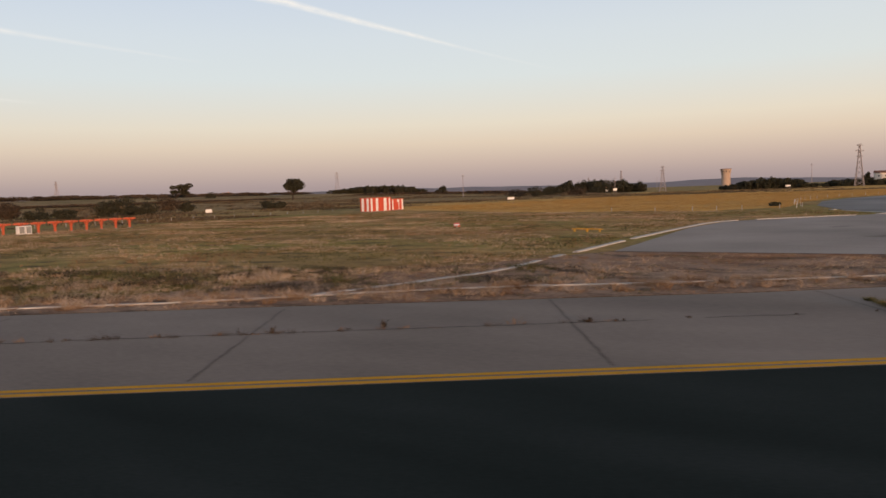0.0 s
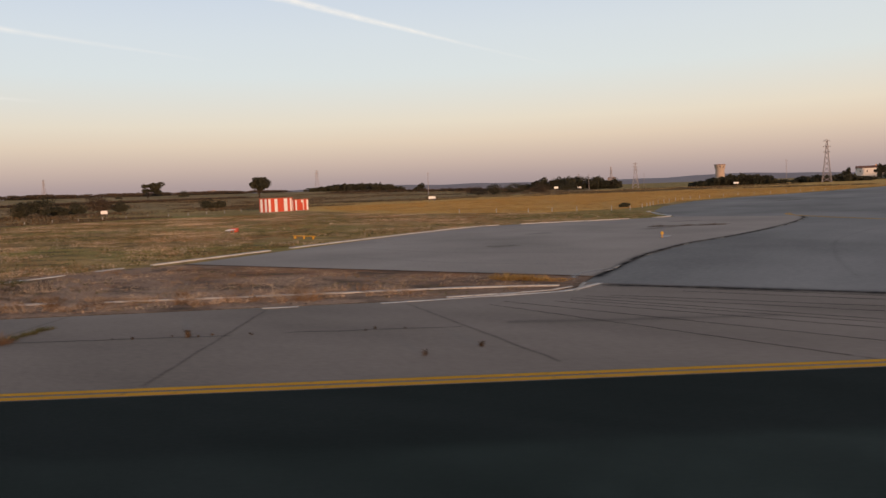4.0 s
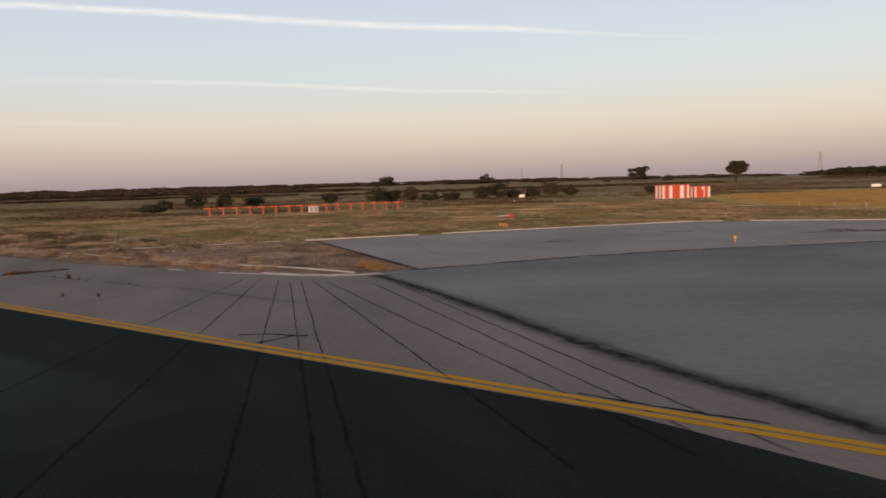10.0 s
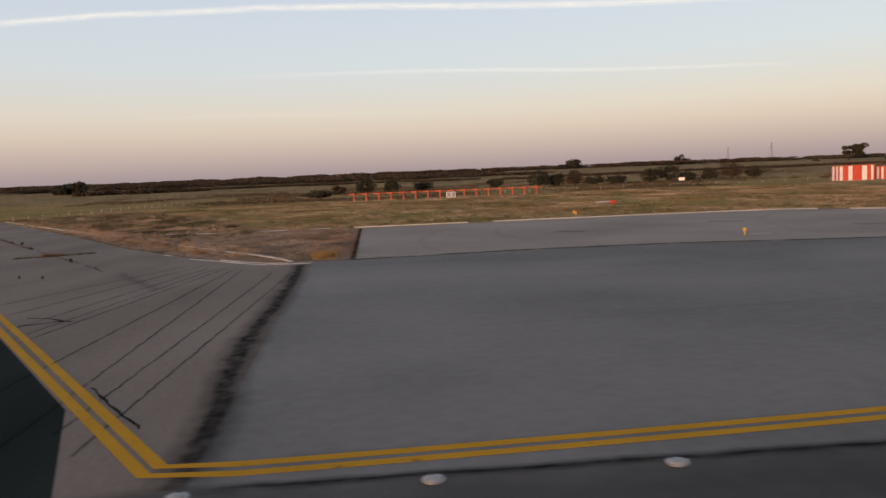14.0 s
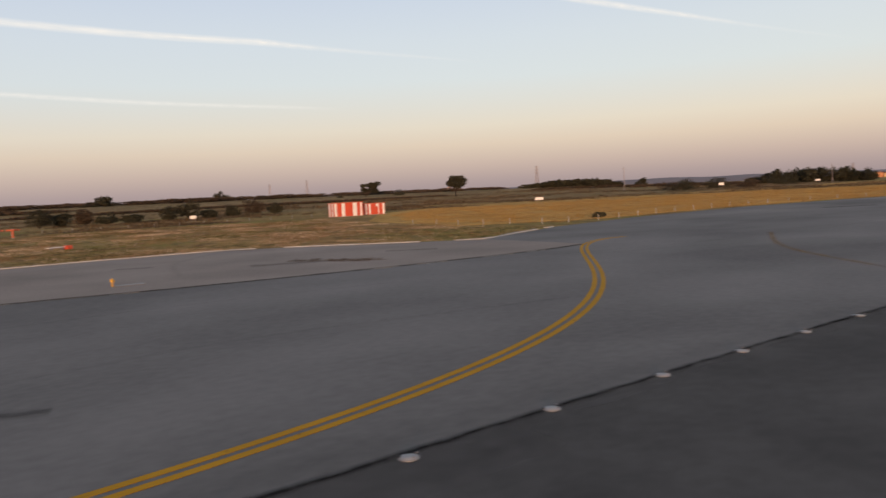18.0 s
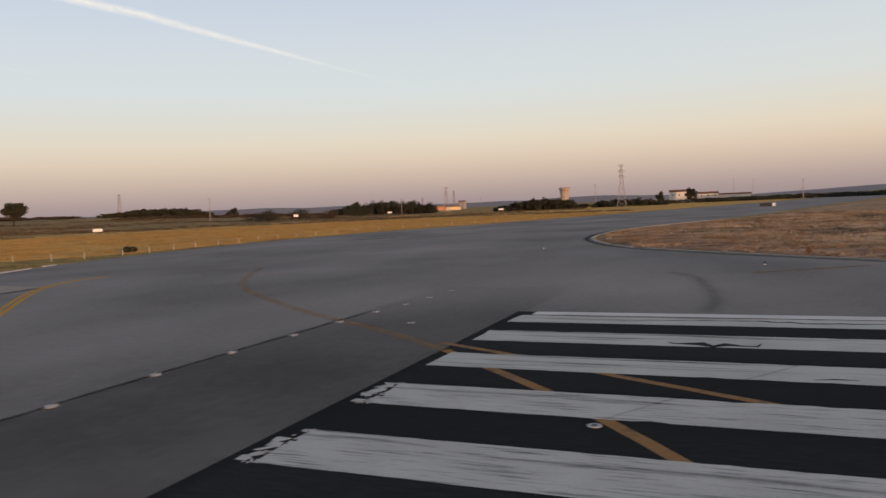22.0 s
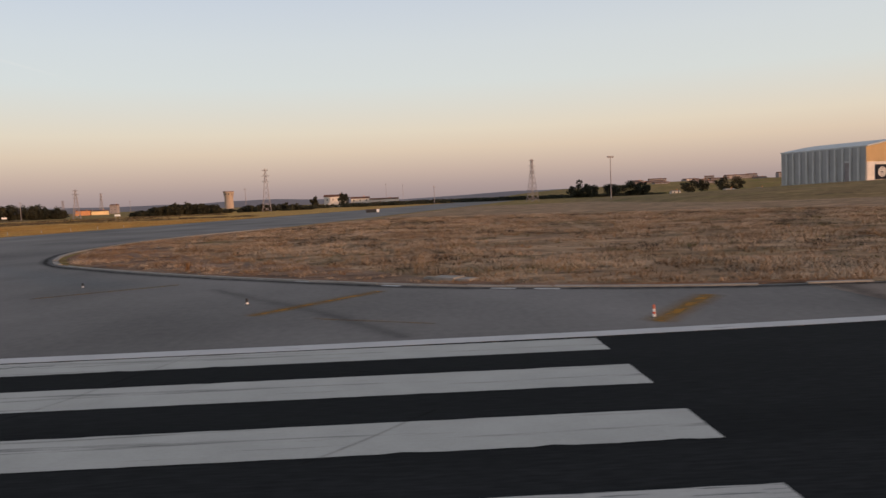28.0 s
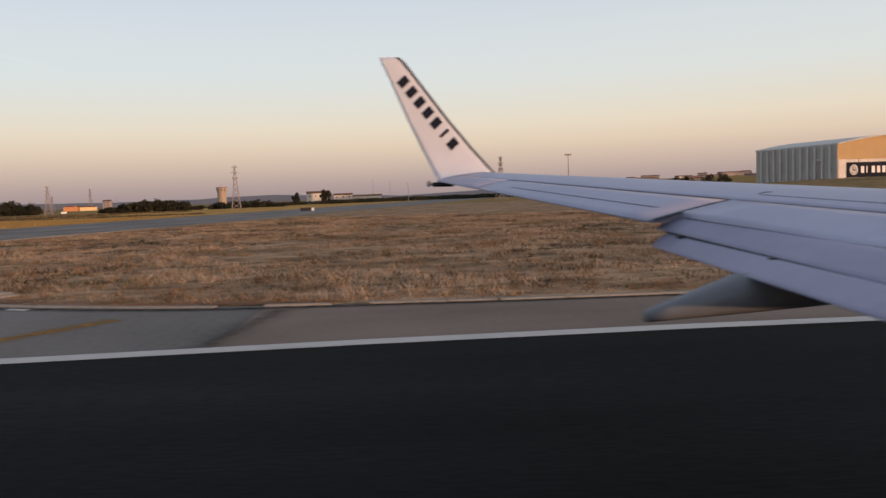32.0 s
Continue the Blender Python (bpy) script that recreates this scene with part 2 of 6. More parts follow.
M = {
    "grass": field_ground("dry_grass_ground", (0.085, 0.060, 0.027), (0.225, 0.138, 0.050), (0.33, 0.21, 0.078), (0.20, 0.162, 0.044), 0.49),
    "gold": field_ground("golden_dry_grass", (0.22, 0.125, 0.038), (0.39, 0.22, 0.06), (0.50, 0.295, 0.085), (0.22, 0.145, 0.044), 0.62),
    "island": field_ground("island_weedy_ground", (0.085, 0.060, 0.038), (0.26, 0.160, 0.092), (0.40, 0.262, 0.155), (0.14, 0.108, 0.05), 0.53, 2.6),
    "soil": field_ground("bare_stony_soil", (0.065, 0.043, 0.030), (0.185, 0.112, 0.072), (0.26, 0.17, 0.115), (0.23, 0.10, 0.042), 0.52),
    "heath": field_ground("brown_scrubby_heath", (0.070, 0.050, 0.028), (0.195, 0.126, 0.058), (0.29, 0.19, 0.082), (0.165, 0.128, 0.044), 0.52),
    "dark": surface("new_black_asphalt", ((0.0086, 0.0115, 0.0101), (0.0137, 0.0174, 0.0156), (0.0221, 0.0256, 0.0237)), 0.95, 0.12, 60, 0.25, dull=0.03, stretch=(1, 3, 1), turn=-32),
    "runway": surface("black_runway_asphalt", ((0.0084, 0.0092, 0.0094), (0.0152, 0.0163, 0.0165), (0.0268, 0.0278, 0.0284)), 0.95, 0.10, 70, 0.25, dull=0.03, stretch=(0.3, 1.6, 1)),
    "shoulder": surface("old_grey_brown_asphalt", ((0.121, 0.095, 0.0756), (0.168, 0.1328, 0.1071), (0.215, 0.1706, 0.1386)), 0.9, 0.14, 45, 0.10, stretch=(0.6, 1.4, 1), turn=-32, contrast=0.28),
    "apron": surface("grey_asphalt_with_tyre_marks", ((0.0952, 0.0882, 0.0811), (0.1531, 0.1416, 0.1295), (0.2110, 0.1939, 0.1769)), 0.9, 0.07, 45, 0.04, stretch=(1.2, 0.8, 1), contrast=0.20),
    "pad": surface("pale_grey_asphalt", ((0.1725, 0.14, 0.1155), (0.2357, 0.1938, 0.1613), (0.2967, 0.2453, 0.2049)), 0.9, 0.10, 60, 0.25),
    "tar": surface("black_tar", ((0.003, 0.003, 0.0033), (0.008, 0.008, 0.008)), 0.95, 2.0, 10, 0.3, dull=0.03),
    "stain": surface("dark_tyre_stain", ((0.040, 0.039, 0.041), (0.070, 0.068, 0.070)), 0.9, 1.2, 10, 0.2),
    "concrete": surface("weathered_concrete", ((0.16, 0.14, 0.12), (0.26, 0.235, 0.20), (0.36, 0.33, 0.29)), 0.9, 0.8, 12, 0.3),
    "chalky": surface("chalky_pale_concrete", ((0.24, 0.215, 0.19), (0.36, 0.335, 0.305), (0.48, 0.455, 0.42)), 0.9, 0.8, 12, 0.3),
    "white_line": worn_paint("worn_white_paint", (0.405, 0.40, 0.36), (0.03, 0.03, 0.028), 0.55, 0.9, (0.10, 2.6, 1), 0.9),
    "white_worn": worn_paint("streaky_white_paint", (0.41, 0.40, 0.365), (0.10, 0.105, 0.105), 0.53, 2.4, (0.28, 4.6, 1), 0.9),
    "white_edge": worn_paint("white_edge_paint", (0.50, 0.49, 0.47), (0.08, 0.08, 0.075), 0.62, 1.0, (0.2, 2, 1), 0.9),
    "yellow": worn_paint("yellow_marking_paint", (0.45, 0.225, 0.012), (0.15, 0.078, 0.016), 0.60, 2.2, (1, 1, 1), 0.9),
    "faded": worn_paint("faded_yellow_paint", (0.235, 0.125, 0.048), (0.09, 0.062, 0.045), 0.52, 1.8, (1, 1, 1), 0.9),
    "soft_tar_and_shade": soft_stain("soft_black_tar_and_shade", (0.008, 0.007, 0.008), 0.95),
    "soft_joint": soft_stain("soft_dark_joint", (0.012, 0.011, 0.011), 0.75, 2.0),
    "soft_faint": soft_stain("faint_dark_joint", (0.016, 0.015, 0.014), 0.36, 2.0),
    "soft_tyre": soft_stain("faint_tyre_rubber", (0.03, 0.029, 0.03), 0.10, 0.4, 0.15),
    "soft_seam": soft_stain("ragged_black_sealing", (0.012, 0.011, 0.012), 0.80, 2.2, 0.35),
    "soft_smear": soft_stain("broad_rubber_smear", (0.022, 0.022, 0.024), 0.22, 0.5, 0.3),
    "soft_yellow": soft_stain("ghost_of_yellow_paint", (0.40, 0.22, 0.075), 0.50, 1.0, 0.15),
    "soft_bar": soft_stain("worn_yellow_bar_paint", (0.36, 0.18, 0.03), 0.8, 1.2, 0.4),
    "soft_dim": soft_stain("dim_crack", (0.004, 0.004, 0.004), 0.62, 2.0, 0.2),
    "soft_chalk": soft_stain("chalky_scrape", (0.46, 0.435, 0.40), 0.7, 1.6, 0.1),
    "soft_lane": soft_stain("paler_weathered_lane", (0.062, 0.080, 0.069), 0.45, 0.25, 0.5, (0.5, 0.75), ((0.5, 1.0), (0.96, 1.0))),
    "soft_strip": soft_stain("broad_dark_band", (0.026, 0.025, 0.024), 0.38, 0.3, 0.6, (0.02, 0.55), ((0.05, 1.0), (0.95, 1.0))),
}

# ---------------------------------------------------------------- mesh helpers
def part(name, bm, material, parent=None, label="", category="", group="", kind="", smooth=False):
    """Links a bmesh as one mesh object, under a thing or part if given."""
    me = bpy.data.meshes.new(name)
    bm.normal_update()
    bm.to_mesh(me)
    bm.free()
    if smooth:
        me.polygons.foreach_set("use_smooth", [True] * len(me.polygons))
    if material is not None:
        me.materials.append(material)
    ob = new(name, me)
    if parent is not None:
        ob.parent = parent
    return tagged(ob, label, category, group, kind)


def thing(name, label, category, at=(0, 0, 0), turn=0.0, group="", kind=""):
    ob = new(name)
    ob.matrix_basis = pose(*at, 0, 0, turn)
    return tagged(ob, label, category, group, kind)


def box(x0, y0, z0, x1, y1, z1, bevel=0.0, bm=None):
    bm = bm or bmesh.new()
    r = bmesh.ops.create_cube(bm, size=1)
    bmesh.ops.transform(bm, verts=r["verts"], matrix=Matrix.Translation(((x0 + x1) / 2, (y0 + y1) / 2, (z0 + z1) / 2)) @ Matrix.Diagonal((x1 - x0, y1 - y0, z1 - z0, 1)))
    if bevel:
        es = list({e for v in r["verts"] for e in v.link_edges})
        bmesh.ops.bevel(bm, geom=es, offset=bevel, segments=2, affect="EDGES")
    return bm


def tube(a, b, r0, r1=None, sides=8, bm=None):
    bm = bm or bmesh.new()
    a, b = Vector(a), Vector(b)
    q = (b - a).to_track_quat("Z", "Y").to_matrix().to_4x4()
    bmesh.ops.create_cone(bm, cap_ends=True, segments=sides, radius1=r0, radius2=r0 if r1 is None else r1, depth=(b - a).length,
                          matrix=Matrix.Translation((a + b) / 2) @ q)
    return bm


def slab(points, top, thick=0.35):
    """A paved area with this outline, as a solid slab."""
    bm = bmesh.new()
    up = [bm.verts.new((x, y, top)) for x, y in points]
    low = [bm.verts.new((x, y, top - thick)) for x, y in points]
    f = bm.faces.new(up)
    bm.faces.new(low[::-1])
    k = len(points)
    for i in range(k):
        bm.faces.new((up[i], low[i], low[(i + 1) % k], up[(i + 1) % k]))
    bmesh.ops.recalc_face_normals(bm, faces=bm.faces[:])
    return bm


def along(points, step):
    """Points along a line at even steps, with Catmull-Rom rounding."""
    p = [Vector((*q, 0)) for q in points]
    out = []
    for i in range(len(p) - 1):
        a, b, c, d = p[max(i - 1, 0)], p[i], p[i + 1], p[min(i + 2, len(p) - 1)]
        k = max(1, int((c - b).length / step))
        for j in range(k):
            t = j / k
            out.append(0.5 * (2 * b + (c - a) * t + (2 * a - 5 * b + 4 * c - d) * t * t + (3 * b - a - 3 * c + d) * t**3))
    return out + [p[-1]]


def ribbon(points, width, z, bm=None, jitter=0.0, taper=False, thick=0.003, rng=random):
    """A strip of paint, tar or concrete along a line of points."""
    bm = bm or bmesh.new()
    rows = []
    n = len(points)
    for i, q in enumerate(points):
        q = Vector((q[0], q[1], 0))
        a, b = Vector((*points[max(i - 1, 0)][:2], 0)), Vector((*points[min(i + 1, n - 1)][:2], 0))
        d = (b - a).normalized()
        s = Vector((-d.y, d.x, 0))
        w = width * (1 + jitter * rng.uniform(-1, 1)) / 2
        if taper:
            w *= max(0.15, min(1, 4 * min(i, n - 1 - i) / n))
        o = s * (jitter * width * rng.uniform(-1, 1))
        rows.append([bm.verts.new((*(q + o + k * w * s).xy, h)) for k, h in ((1, z - thick), (1, z), (-1, z), (-1, z - thick))])
    for a, b in zip(rows, rows[1:]):
        for i in range(3):
            bm.faces.new((a[i], a[i + 1], b[i + 1], b[i]))
    bmesh.ops.recalc_face_normals(bm, faces=bm.faces[:])
    return bm


def mesh_object(name, verts, faces, material, parent=None, label="", category="", kind="", group=""):
    me = bpy.data.meshes.new(name)
    me.from_pydata(verts, [], faces)
    me.materials.append(material)
    ob = new(name, me)
    if parent is not None:
        ob.parent = parent
    return tagged(ob, label, category, group, kind)


def soft_band(name, points, width, z, material, label, category, group="", widths=None):
    """A flat soft-edged band along a line, its uv running along and across it."""
    n = len(points)
    verts, faces, uvs = [], [], []
    for i, q in enumerate(points):
        a, b = Vector((*points[max(i - 1, 0)][:2], 0)), Vector((*points[min(i + 1, n - 1)][:2], 0))
        d = (b - a).normalized()
        w = width / 2 * (widths[i] if widths else 1)
        verts += [(q[0] - d.y * w * k, q[1] + d.x * w * k, z) for k in (-1, 1)]
        if i:
            k = 2 * i
            faces.append((k - 2, k, k + 1, k - 1))
            uvs += [((i - 1) / n, 0), (i / n, 0), (i / n, 1), ((i - 1) / n, 1)]
    ob = mesh_object(name, verts, faces, material, None, label, category, "structure", group)
    ob.data.uv_layers.new(name="UVMap").data.foreach_set("uv", [c for q in uvs for c in q])
    return ob

# ---------------------------------------------------------------- ground and paving
def ground_sheet():
    bm = bmesh.new()
    marks = [-4600, -3000, -1800, -1100, -700, -450] + list(range(-330, 331, 30)) + [450, 700, 1100, 1800, 3000, 4600]
    grid = [[bm.verts.new((x, y, -0.06)) for x in marks] for y in marks]
    for i in range(len(marks) - 1):
        for j in range(len(marks) - 1):
            bm.faces.new((grid[i][j], grid[i][j + 1], grid[i + 1][j + 1], grid[i + 1][j]))
    return part("ground", bm, M["grass"], None, "dry brown and green grassland round the airfield", "ground", kind="structure")


ground_sheet()


def rise_z(x, y):
    """Height of the ground: flat round the runway, climbing gently to a low scrubby rise in the west and north-west."""
    r, az = math.hypot(x + 40, y + 20), math.degrees(math.atan2(y + 20, x + 40)) % 360
    tilt = float(np.interp(az, (112, 122, 135, 150, 165, 190, 212, 226), (0.0, 0.10, 0.26, 0.36, 0.44, 0.44, 0.40, 0.0)))
    k = min(1.0, max(0.0, (r - 300) / 380))
    return -0.06 + (3.9 * min(1.0, tilt / 0.2) + math.tan(radians(tilt)) * min(r, 1500)) * k * k * (3 - 2 * k)


def far_rise():
    bm = bmesh.new()
    radii = [298, 330, 360, 395, 430, 470, 515, 565, 620, 680, 760, 880, 1050, 1300, 1700, 2400]
    prev = None
    for i in range(101):
        a = radians(111 + 116 * i / 100)
        row = []
        for j, r in enumerate(radii):
            x, y = -40 + r * math.cos(a), -20 + r * math.sin(a)
            z = rise_z(x, y)
            bump = 0.5 * noise.noise((x * 0.012, y * 0.012, 5)) + 0.25 * noise.noise((x * 0.05, y * 0.05, 9))
            low = j in (0, len(radii) - 1) or i in (0, 100)
            row.append(bm.verts.new((x, y, -0.3 if low else z - 0.1 + bump * min(1, z / 3))))
        if prev:
            for j in range(len(radii) - 1):
                bm.faces.new((prev[j], prev[j + 1], row[j + 1], row[j]))
        prev = row
    bmesh.ops.recalc_face_normals(bm, faces=bm.faces[:])
    return part("scrub_rise", bm, M["heath"], None, "low brown scrubby rise at the edge of the plain", "rise", kind="structure", smooth=True)


far_rise()

U = Vector((math.cos(radians(32.4)), math.sin(radians(32.4)), 0))   # along the taxiway
V = Vector((-U.y, U.x, 0))                                            # away from it, to the left
O = Vector((-36.95, -25.2, 0))                                       # bend of the yellow line


def taxi(u, v):
    """A point from metres back along the taxiway's yellow line and to the left of it."""
    q = O - U * u + V * v
    return (q.x, q.y)


# taxiway of new black asphalt, from its left edge line
part("taxiway", slab([taxi(150, -0.3), taxi(4.2, -0.3), (-37.7, -26.75), (-35.9, -26.1), (-30.3, -26.0), (-30.3, -60), taxi(40, -48), taxi(150, -48)], 0.0), M["dark"], None,
     "black asphalt taxiway with faint transverse joints", "taxiway", kind="structure")
VERGE = [taxi(150, 12.5), taxi(76, 11.6), taxi(60, 11.3), taxi(44, 10.6), (-69.5, -32.6), (-65.6, -29.6), (-63.8, -27.7)]
part("shoulder", slab([taxi(150, -0.3), *VERGE, (-64.4, -25.4), (-58, -25.4), (-36.3, -24.6), (-35.9, -26.1), (-37.7, -26.75), taxi(4.2, -0.3)], 0.0), M["shoulder"], None,
     "old cracked grey-brown asphalt shoulder", "shoulder", kind="structure")
# turning area
JOINT = [(-64.4, -25.4), (-64.7, -23.3), (-65.3, -14), (-65.0, -6), (-63.9, -1), (-62.6, 7), (-61.7, 16), (-61.6, 24), (-62.4, 29)]
EDGE = [(-75.2, 30.5), (-78.5, 38), (-82.3, 47), (-86.3, 66), (-87.6, 92), (-84, 115), (-73, 150), (-52, 245), (-12, 430), (60, 800)]
FARSIDE = [(112, 800), (38, 430), (-2, 245), (-19, 165), (-28, 128), (-35.5, 108), (-38.6, 92), (-38.2, 77), (-35.6, 67), (-31.5, 58.5), (-25.6, 52), (-18, 45),
           (-8.6, 37.8), (-2.6, 34), (6.5, 30.8), (13, 30), (25, 29.3), (60, 29), (400, 29)]
part("turning_area", slab([*JOINT, *EDGE, *FARSIDE[:-4], (10.6, 30.3), (10.6, 22.25), (4, 21.92), (-30.3, 21.92), (-36.4, 21.92), (-36.4, -24.6), (-58, -25.4)], 0.0), M["apron"], None,
     "grey asphalt turning area with dark tyre marks", "apron", kind="structure")
part("runway_shoulder", slab([(10.6, 22.25), (18, 22.8), (30, 23.2), (400, 23.2), (400, 29), (60, 29), (25, 29.3), (13, 30), (10.6, 30.3)], 0.0), M["shoulder"], None,
     "old brown-grey asphalt shoulder of the runway", "shoulder", kind="structure")
part("threshold_strip", slab([(-36.4, -24.6), (-36.4, 21.92), (-30.3, 21.92), (-30.3, -26.0), (-35.9, -26.1), (-36.3, -24.6)], 0.0), M["apron"], None,
     "dark grey asphalt strip before the threshold", "pavement", kind="structure")
part("runway", slab([(-30.3, -60), (-30.3, 21.92), (4, 21.92), (10.6, 22.25), (18, 22.8), (30, 23.2), (400, 23.2), (400, -60)], 0.0), M["runway"], None, "black asphalt runway", "runway", kind="structure")
part("old_pad", slab([(-90.2, -23.6), (-64.75, -23.3), (-65.35, -14), (-65.05, -6), (-63.95, -1), (-62.65, 7), (-61.75, 16), (-61.65, 24), (-62.45, 29), (-75.2, 30.5), (-80.8, 24.2),
                      (-86, 19.5), (-90.6, 14), (-91.6, 2)], 0.0), M["pad"], None, "pale worn asphalt pad beside the turning area", "pavement", kind="structure")
# golden field beyond the turning area
part("golden_field", slab([(-90, 64), (-91.5, 92), (-88, 117), (-77, 152), (-56, 246), (-16, 431), (56, 800), (-60, 800), (-200, 500), (-250, 300), (-235, 150), (-190, 95), (-140, 60), (-100, 48)], -0.02, 0.03), M["gold"], None,
     "field of golden dry grass beside the turning area", "field", kind="structure")
part("bare_verge", slab([taxi(76, 11.9), taxi(60, 11.6), taxi(44, 10.9), (-69.7, -32.4), (-65.8, -29.4), (-64.1, -27.5), (-64.8, -23.2), (-90.3, -23.3), (-96, -34)], -0.015, 0.03), M["soil"], None,
     "bare stony soil with dry weeds between the pavements", "soil", kind="structure")

part("island_soil", slab([(-29, 124), (-35.0, 107.5), (-38.1, 92), (-37.7, 77.2), (-35.1, 67.4), (-31.0, 59), (-25.2, 52.5), (-17.6, 45.5), (-8.3, 38.3), (-2.4, 34.5), (6.6, 31.3), (13, 30.5), (13, 31.2), (4, 33), (-0.6, 35), (-4.1, 38.4),
                          (-9.3, 46.5), (-15, 52.2), (-21.2, 59), (-26.3, 68.2), (-29.5, 77), (-34.2, 89), (-33.5, 100), (-28, 120)], -0.03, 0.03), M["soil"], None,
     "bare stony soil inside the kerb of the island", "soil", kind="structure")
part("island_ground", slab([(-28, 120), (-33.5, 100), (-34.2, 89), (-29.5, 77), (-26.3, 68.2), (-21.2, 59), (-15, 52.2), (-9.3, 46.5), (-4.1, 38.4), (-0.6, 35), (4, 33), (13, 31.2), (13, 30.5), (25, 29.9), (75, 29.6), (220, 29.6), (330, 150), (210, 330), (19, 330), (1, 245), (-16.5, 165), (-26, 128)], -0.035, 0.03),
     M["island"], None, "dry brown weedy ground of the grass island", "ground", kind="structure")

# painted lines
def offset(points, d):
    out = []
    for i, q in enumerate(points):
        a, b = points[max(i - 1, 0)], points[min(i + 1, len(points) - 1)]
        t = (Vector((b[0], b[1], 0)) - Vector((a[0], a[1], 0))).normalized()
        out.append((q[0] - t.y * d, q[1] + t.x * d))
    return out


CURVE = along([(-36.85, -25.35), (-36.95, -22), (-37.0, -16.5), (-37.3, -13), (-37.7, -9.9), (-38.25, -6.8), (-39.15, -3.3), (-40.7, 1.4), (-42.05, 5.2), (-44.2, 9.1), (-46.3, 11.8),
               (-49.7, 15.4), (-52.7, 17.9), (-55.4, 20.5), (-58.5, 24), (-61.2, 28), (-63.3, 31.5), (-65, 35.5)], 0.8)
bend = np.polyfit([q.y for q in CURVE], [q.x for q in CURVE], 5)
CURVE = [(float(np.polyval(bend, q.y)), q.y) for q in CURVE]
for d in (0.20, -0.15):
    # the two stripes meet at a mitred corner
    full = [taxi(150, d), *[taxi(u, d) for u in range(140, 0, -10)], (O.x - d * 0.87, O.y + d * 0.40), *offset(CURVE, d)[2:]]
    part("edge_marking", ribbon(full, 0.20, 0.0075), M["yellow"], None, "double yellow taxiway edge line, slightly worn", "marking", kind="structure", group="taxiway edge lines")
FADED = along([(-56, 42), (-51, 33.4), (-47.5, 28.8), (-44, 25.4), (-38.6, 20.9), (-33.9, 17.6), (-30.2, 14.6), (-28.3, 12.7), (-26.4, 10.8), (-24.7, 8.8), (-23.3, 7.0), (-20, 2.5), (-16, -1.5)], 1.0)
FADED = [(q.x, q.y) for q in FADED]
soft_band("faded_guide_line", [q for q in FADED if q[0] < -29.5], 0.62, 0.003, M["soft_yellow"], "ghost of a yellow lead-in line on grey asphalt", "marking")
part("faded_guide_line", ribbon([q for q in FADED if q[0] > -30.6], 0.28, 0.003), M["faded"], None, "faded yellow lead-in line across the threshold", "marking", kind="structure")
part("faded_guide_line", ribbon([(-30.7, 15.6), (-28.3, 14.35), (-25.3, 12.5), (-22.0, 10.7), (-17, 7.6), (-11, 3.5)], 0.24, 0.0035), M["faded"], None, "faded yellow lead-in line across the threshold", "marking", kind="structure")
for a, b, w in (((-22.5, 36.1), (-16.8, 39.8), 0.32), ((-10.7, 27.7), (-6.3, 33.5), 0.62), ((2.25, 23.0), (5.9, 28.25), 0.85), ((-8.3, 26.6), (-4.2, 24.5), 0.12)):
    soft_band("yellow_bar", [a, ((a[0] + b[0]) / 2, (a[1] + b[1]) / 2), b], w * 1.7, 0.005, M["soft_bar"], "worn yellow bar on the grey asphalt", "marking", "yellow bars")


def stripe_mesh(seed, torn):
    """One threshold stripe, 30 m long; where torn, its start is broken into border lines and chips of paint."""
    rng = random.Random(seed)
    bm = bmesh.new()
    n = 90
    x0 = -29.72 if torn else -30.0

    def edge(i, side):
        shift = rng.uniform(-0.06, 0.12) if i == 0 else 0
        return bm.verts.new((x0 - x0 * i / n * 1.0 + shift, side * (0.9 - abs(rng.gauss(0, 0.014)) - (rng.uniform(0, 0.10) if rng.random() < 0.06 else 0)), 0.007))

    left, mid, right = [], [], []
    for i in range(n + 1):
        left.append(edge(i, 1))
        mid.append(bm.verts.new((x0 - x0 * i / n + (rng.uniform(-0.06, 0.12) if i == 0 else 0), 0.2, 0.007)))
        right.append(edge(i, -1))
    for i in range(n):
        bm.faces.new((mid[i], mid[i + 1], left[i + 1], left[i]))
        bm.faces.new((right[i], right[i + 1], mid[i + 1], mid[i]))
    if torn:
        for xa, ya, xb, yb, w in ((-30.0, -0.85, -29.9, 0.85, 0.22), (-29.9, 0.82, -29.6, 0.85, 0.10), (-29.9, -0.84, -29.6, -0.85, 0.12)):
            m = 7
            pts = [(xa + (xb - xa) * k / m, ya + (yb - ya) * k / m) for k in range(m + 1)]
            for a, b in zip(pts, pts[1:]):
                if rng.random() < 0.92:
                    ribbon([a, (a[0] * 0.01 + b[0] * 0.99, a[1] * 0.01 + b[1] * 0.99)], w, 0.0065, bm, jitter=0.5, rng=rng)
        for k in range(16):
            x, y, r = rng.uniform(-29.9, -29.6), rng.uniform(-0.8, 0.8), rng.uniform(0.02, 0.07)
            bm.faces.new([bm.verts.new((x + r * rng.uniform(0.6, 1.3) * math.cos(a), y + r * rng.uniform(0.4, 1.0) * math.sin(a), 0.007)) for a in (0, 1.2, 2.4, 3.6, 4.9)])
    return bm


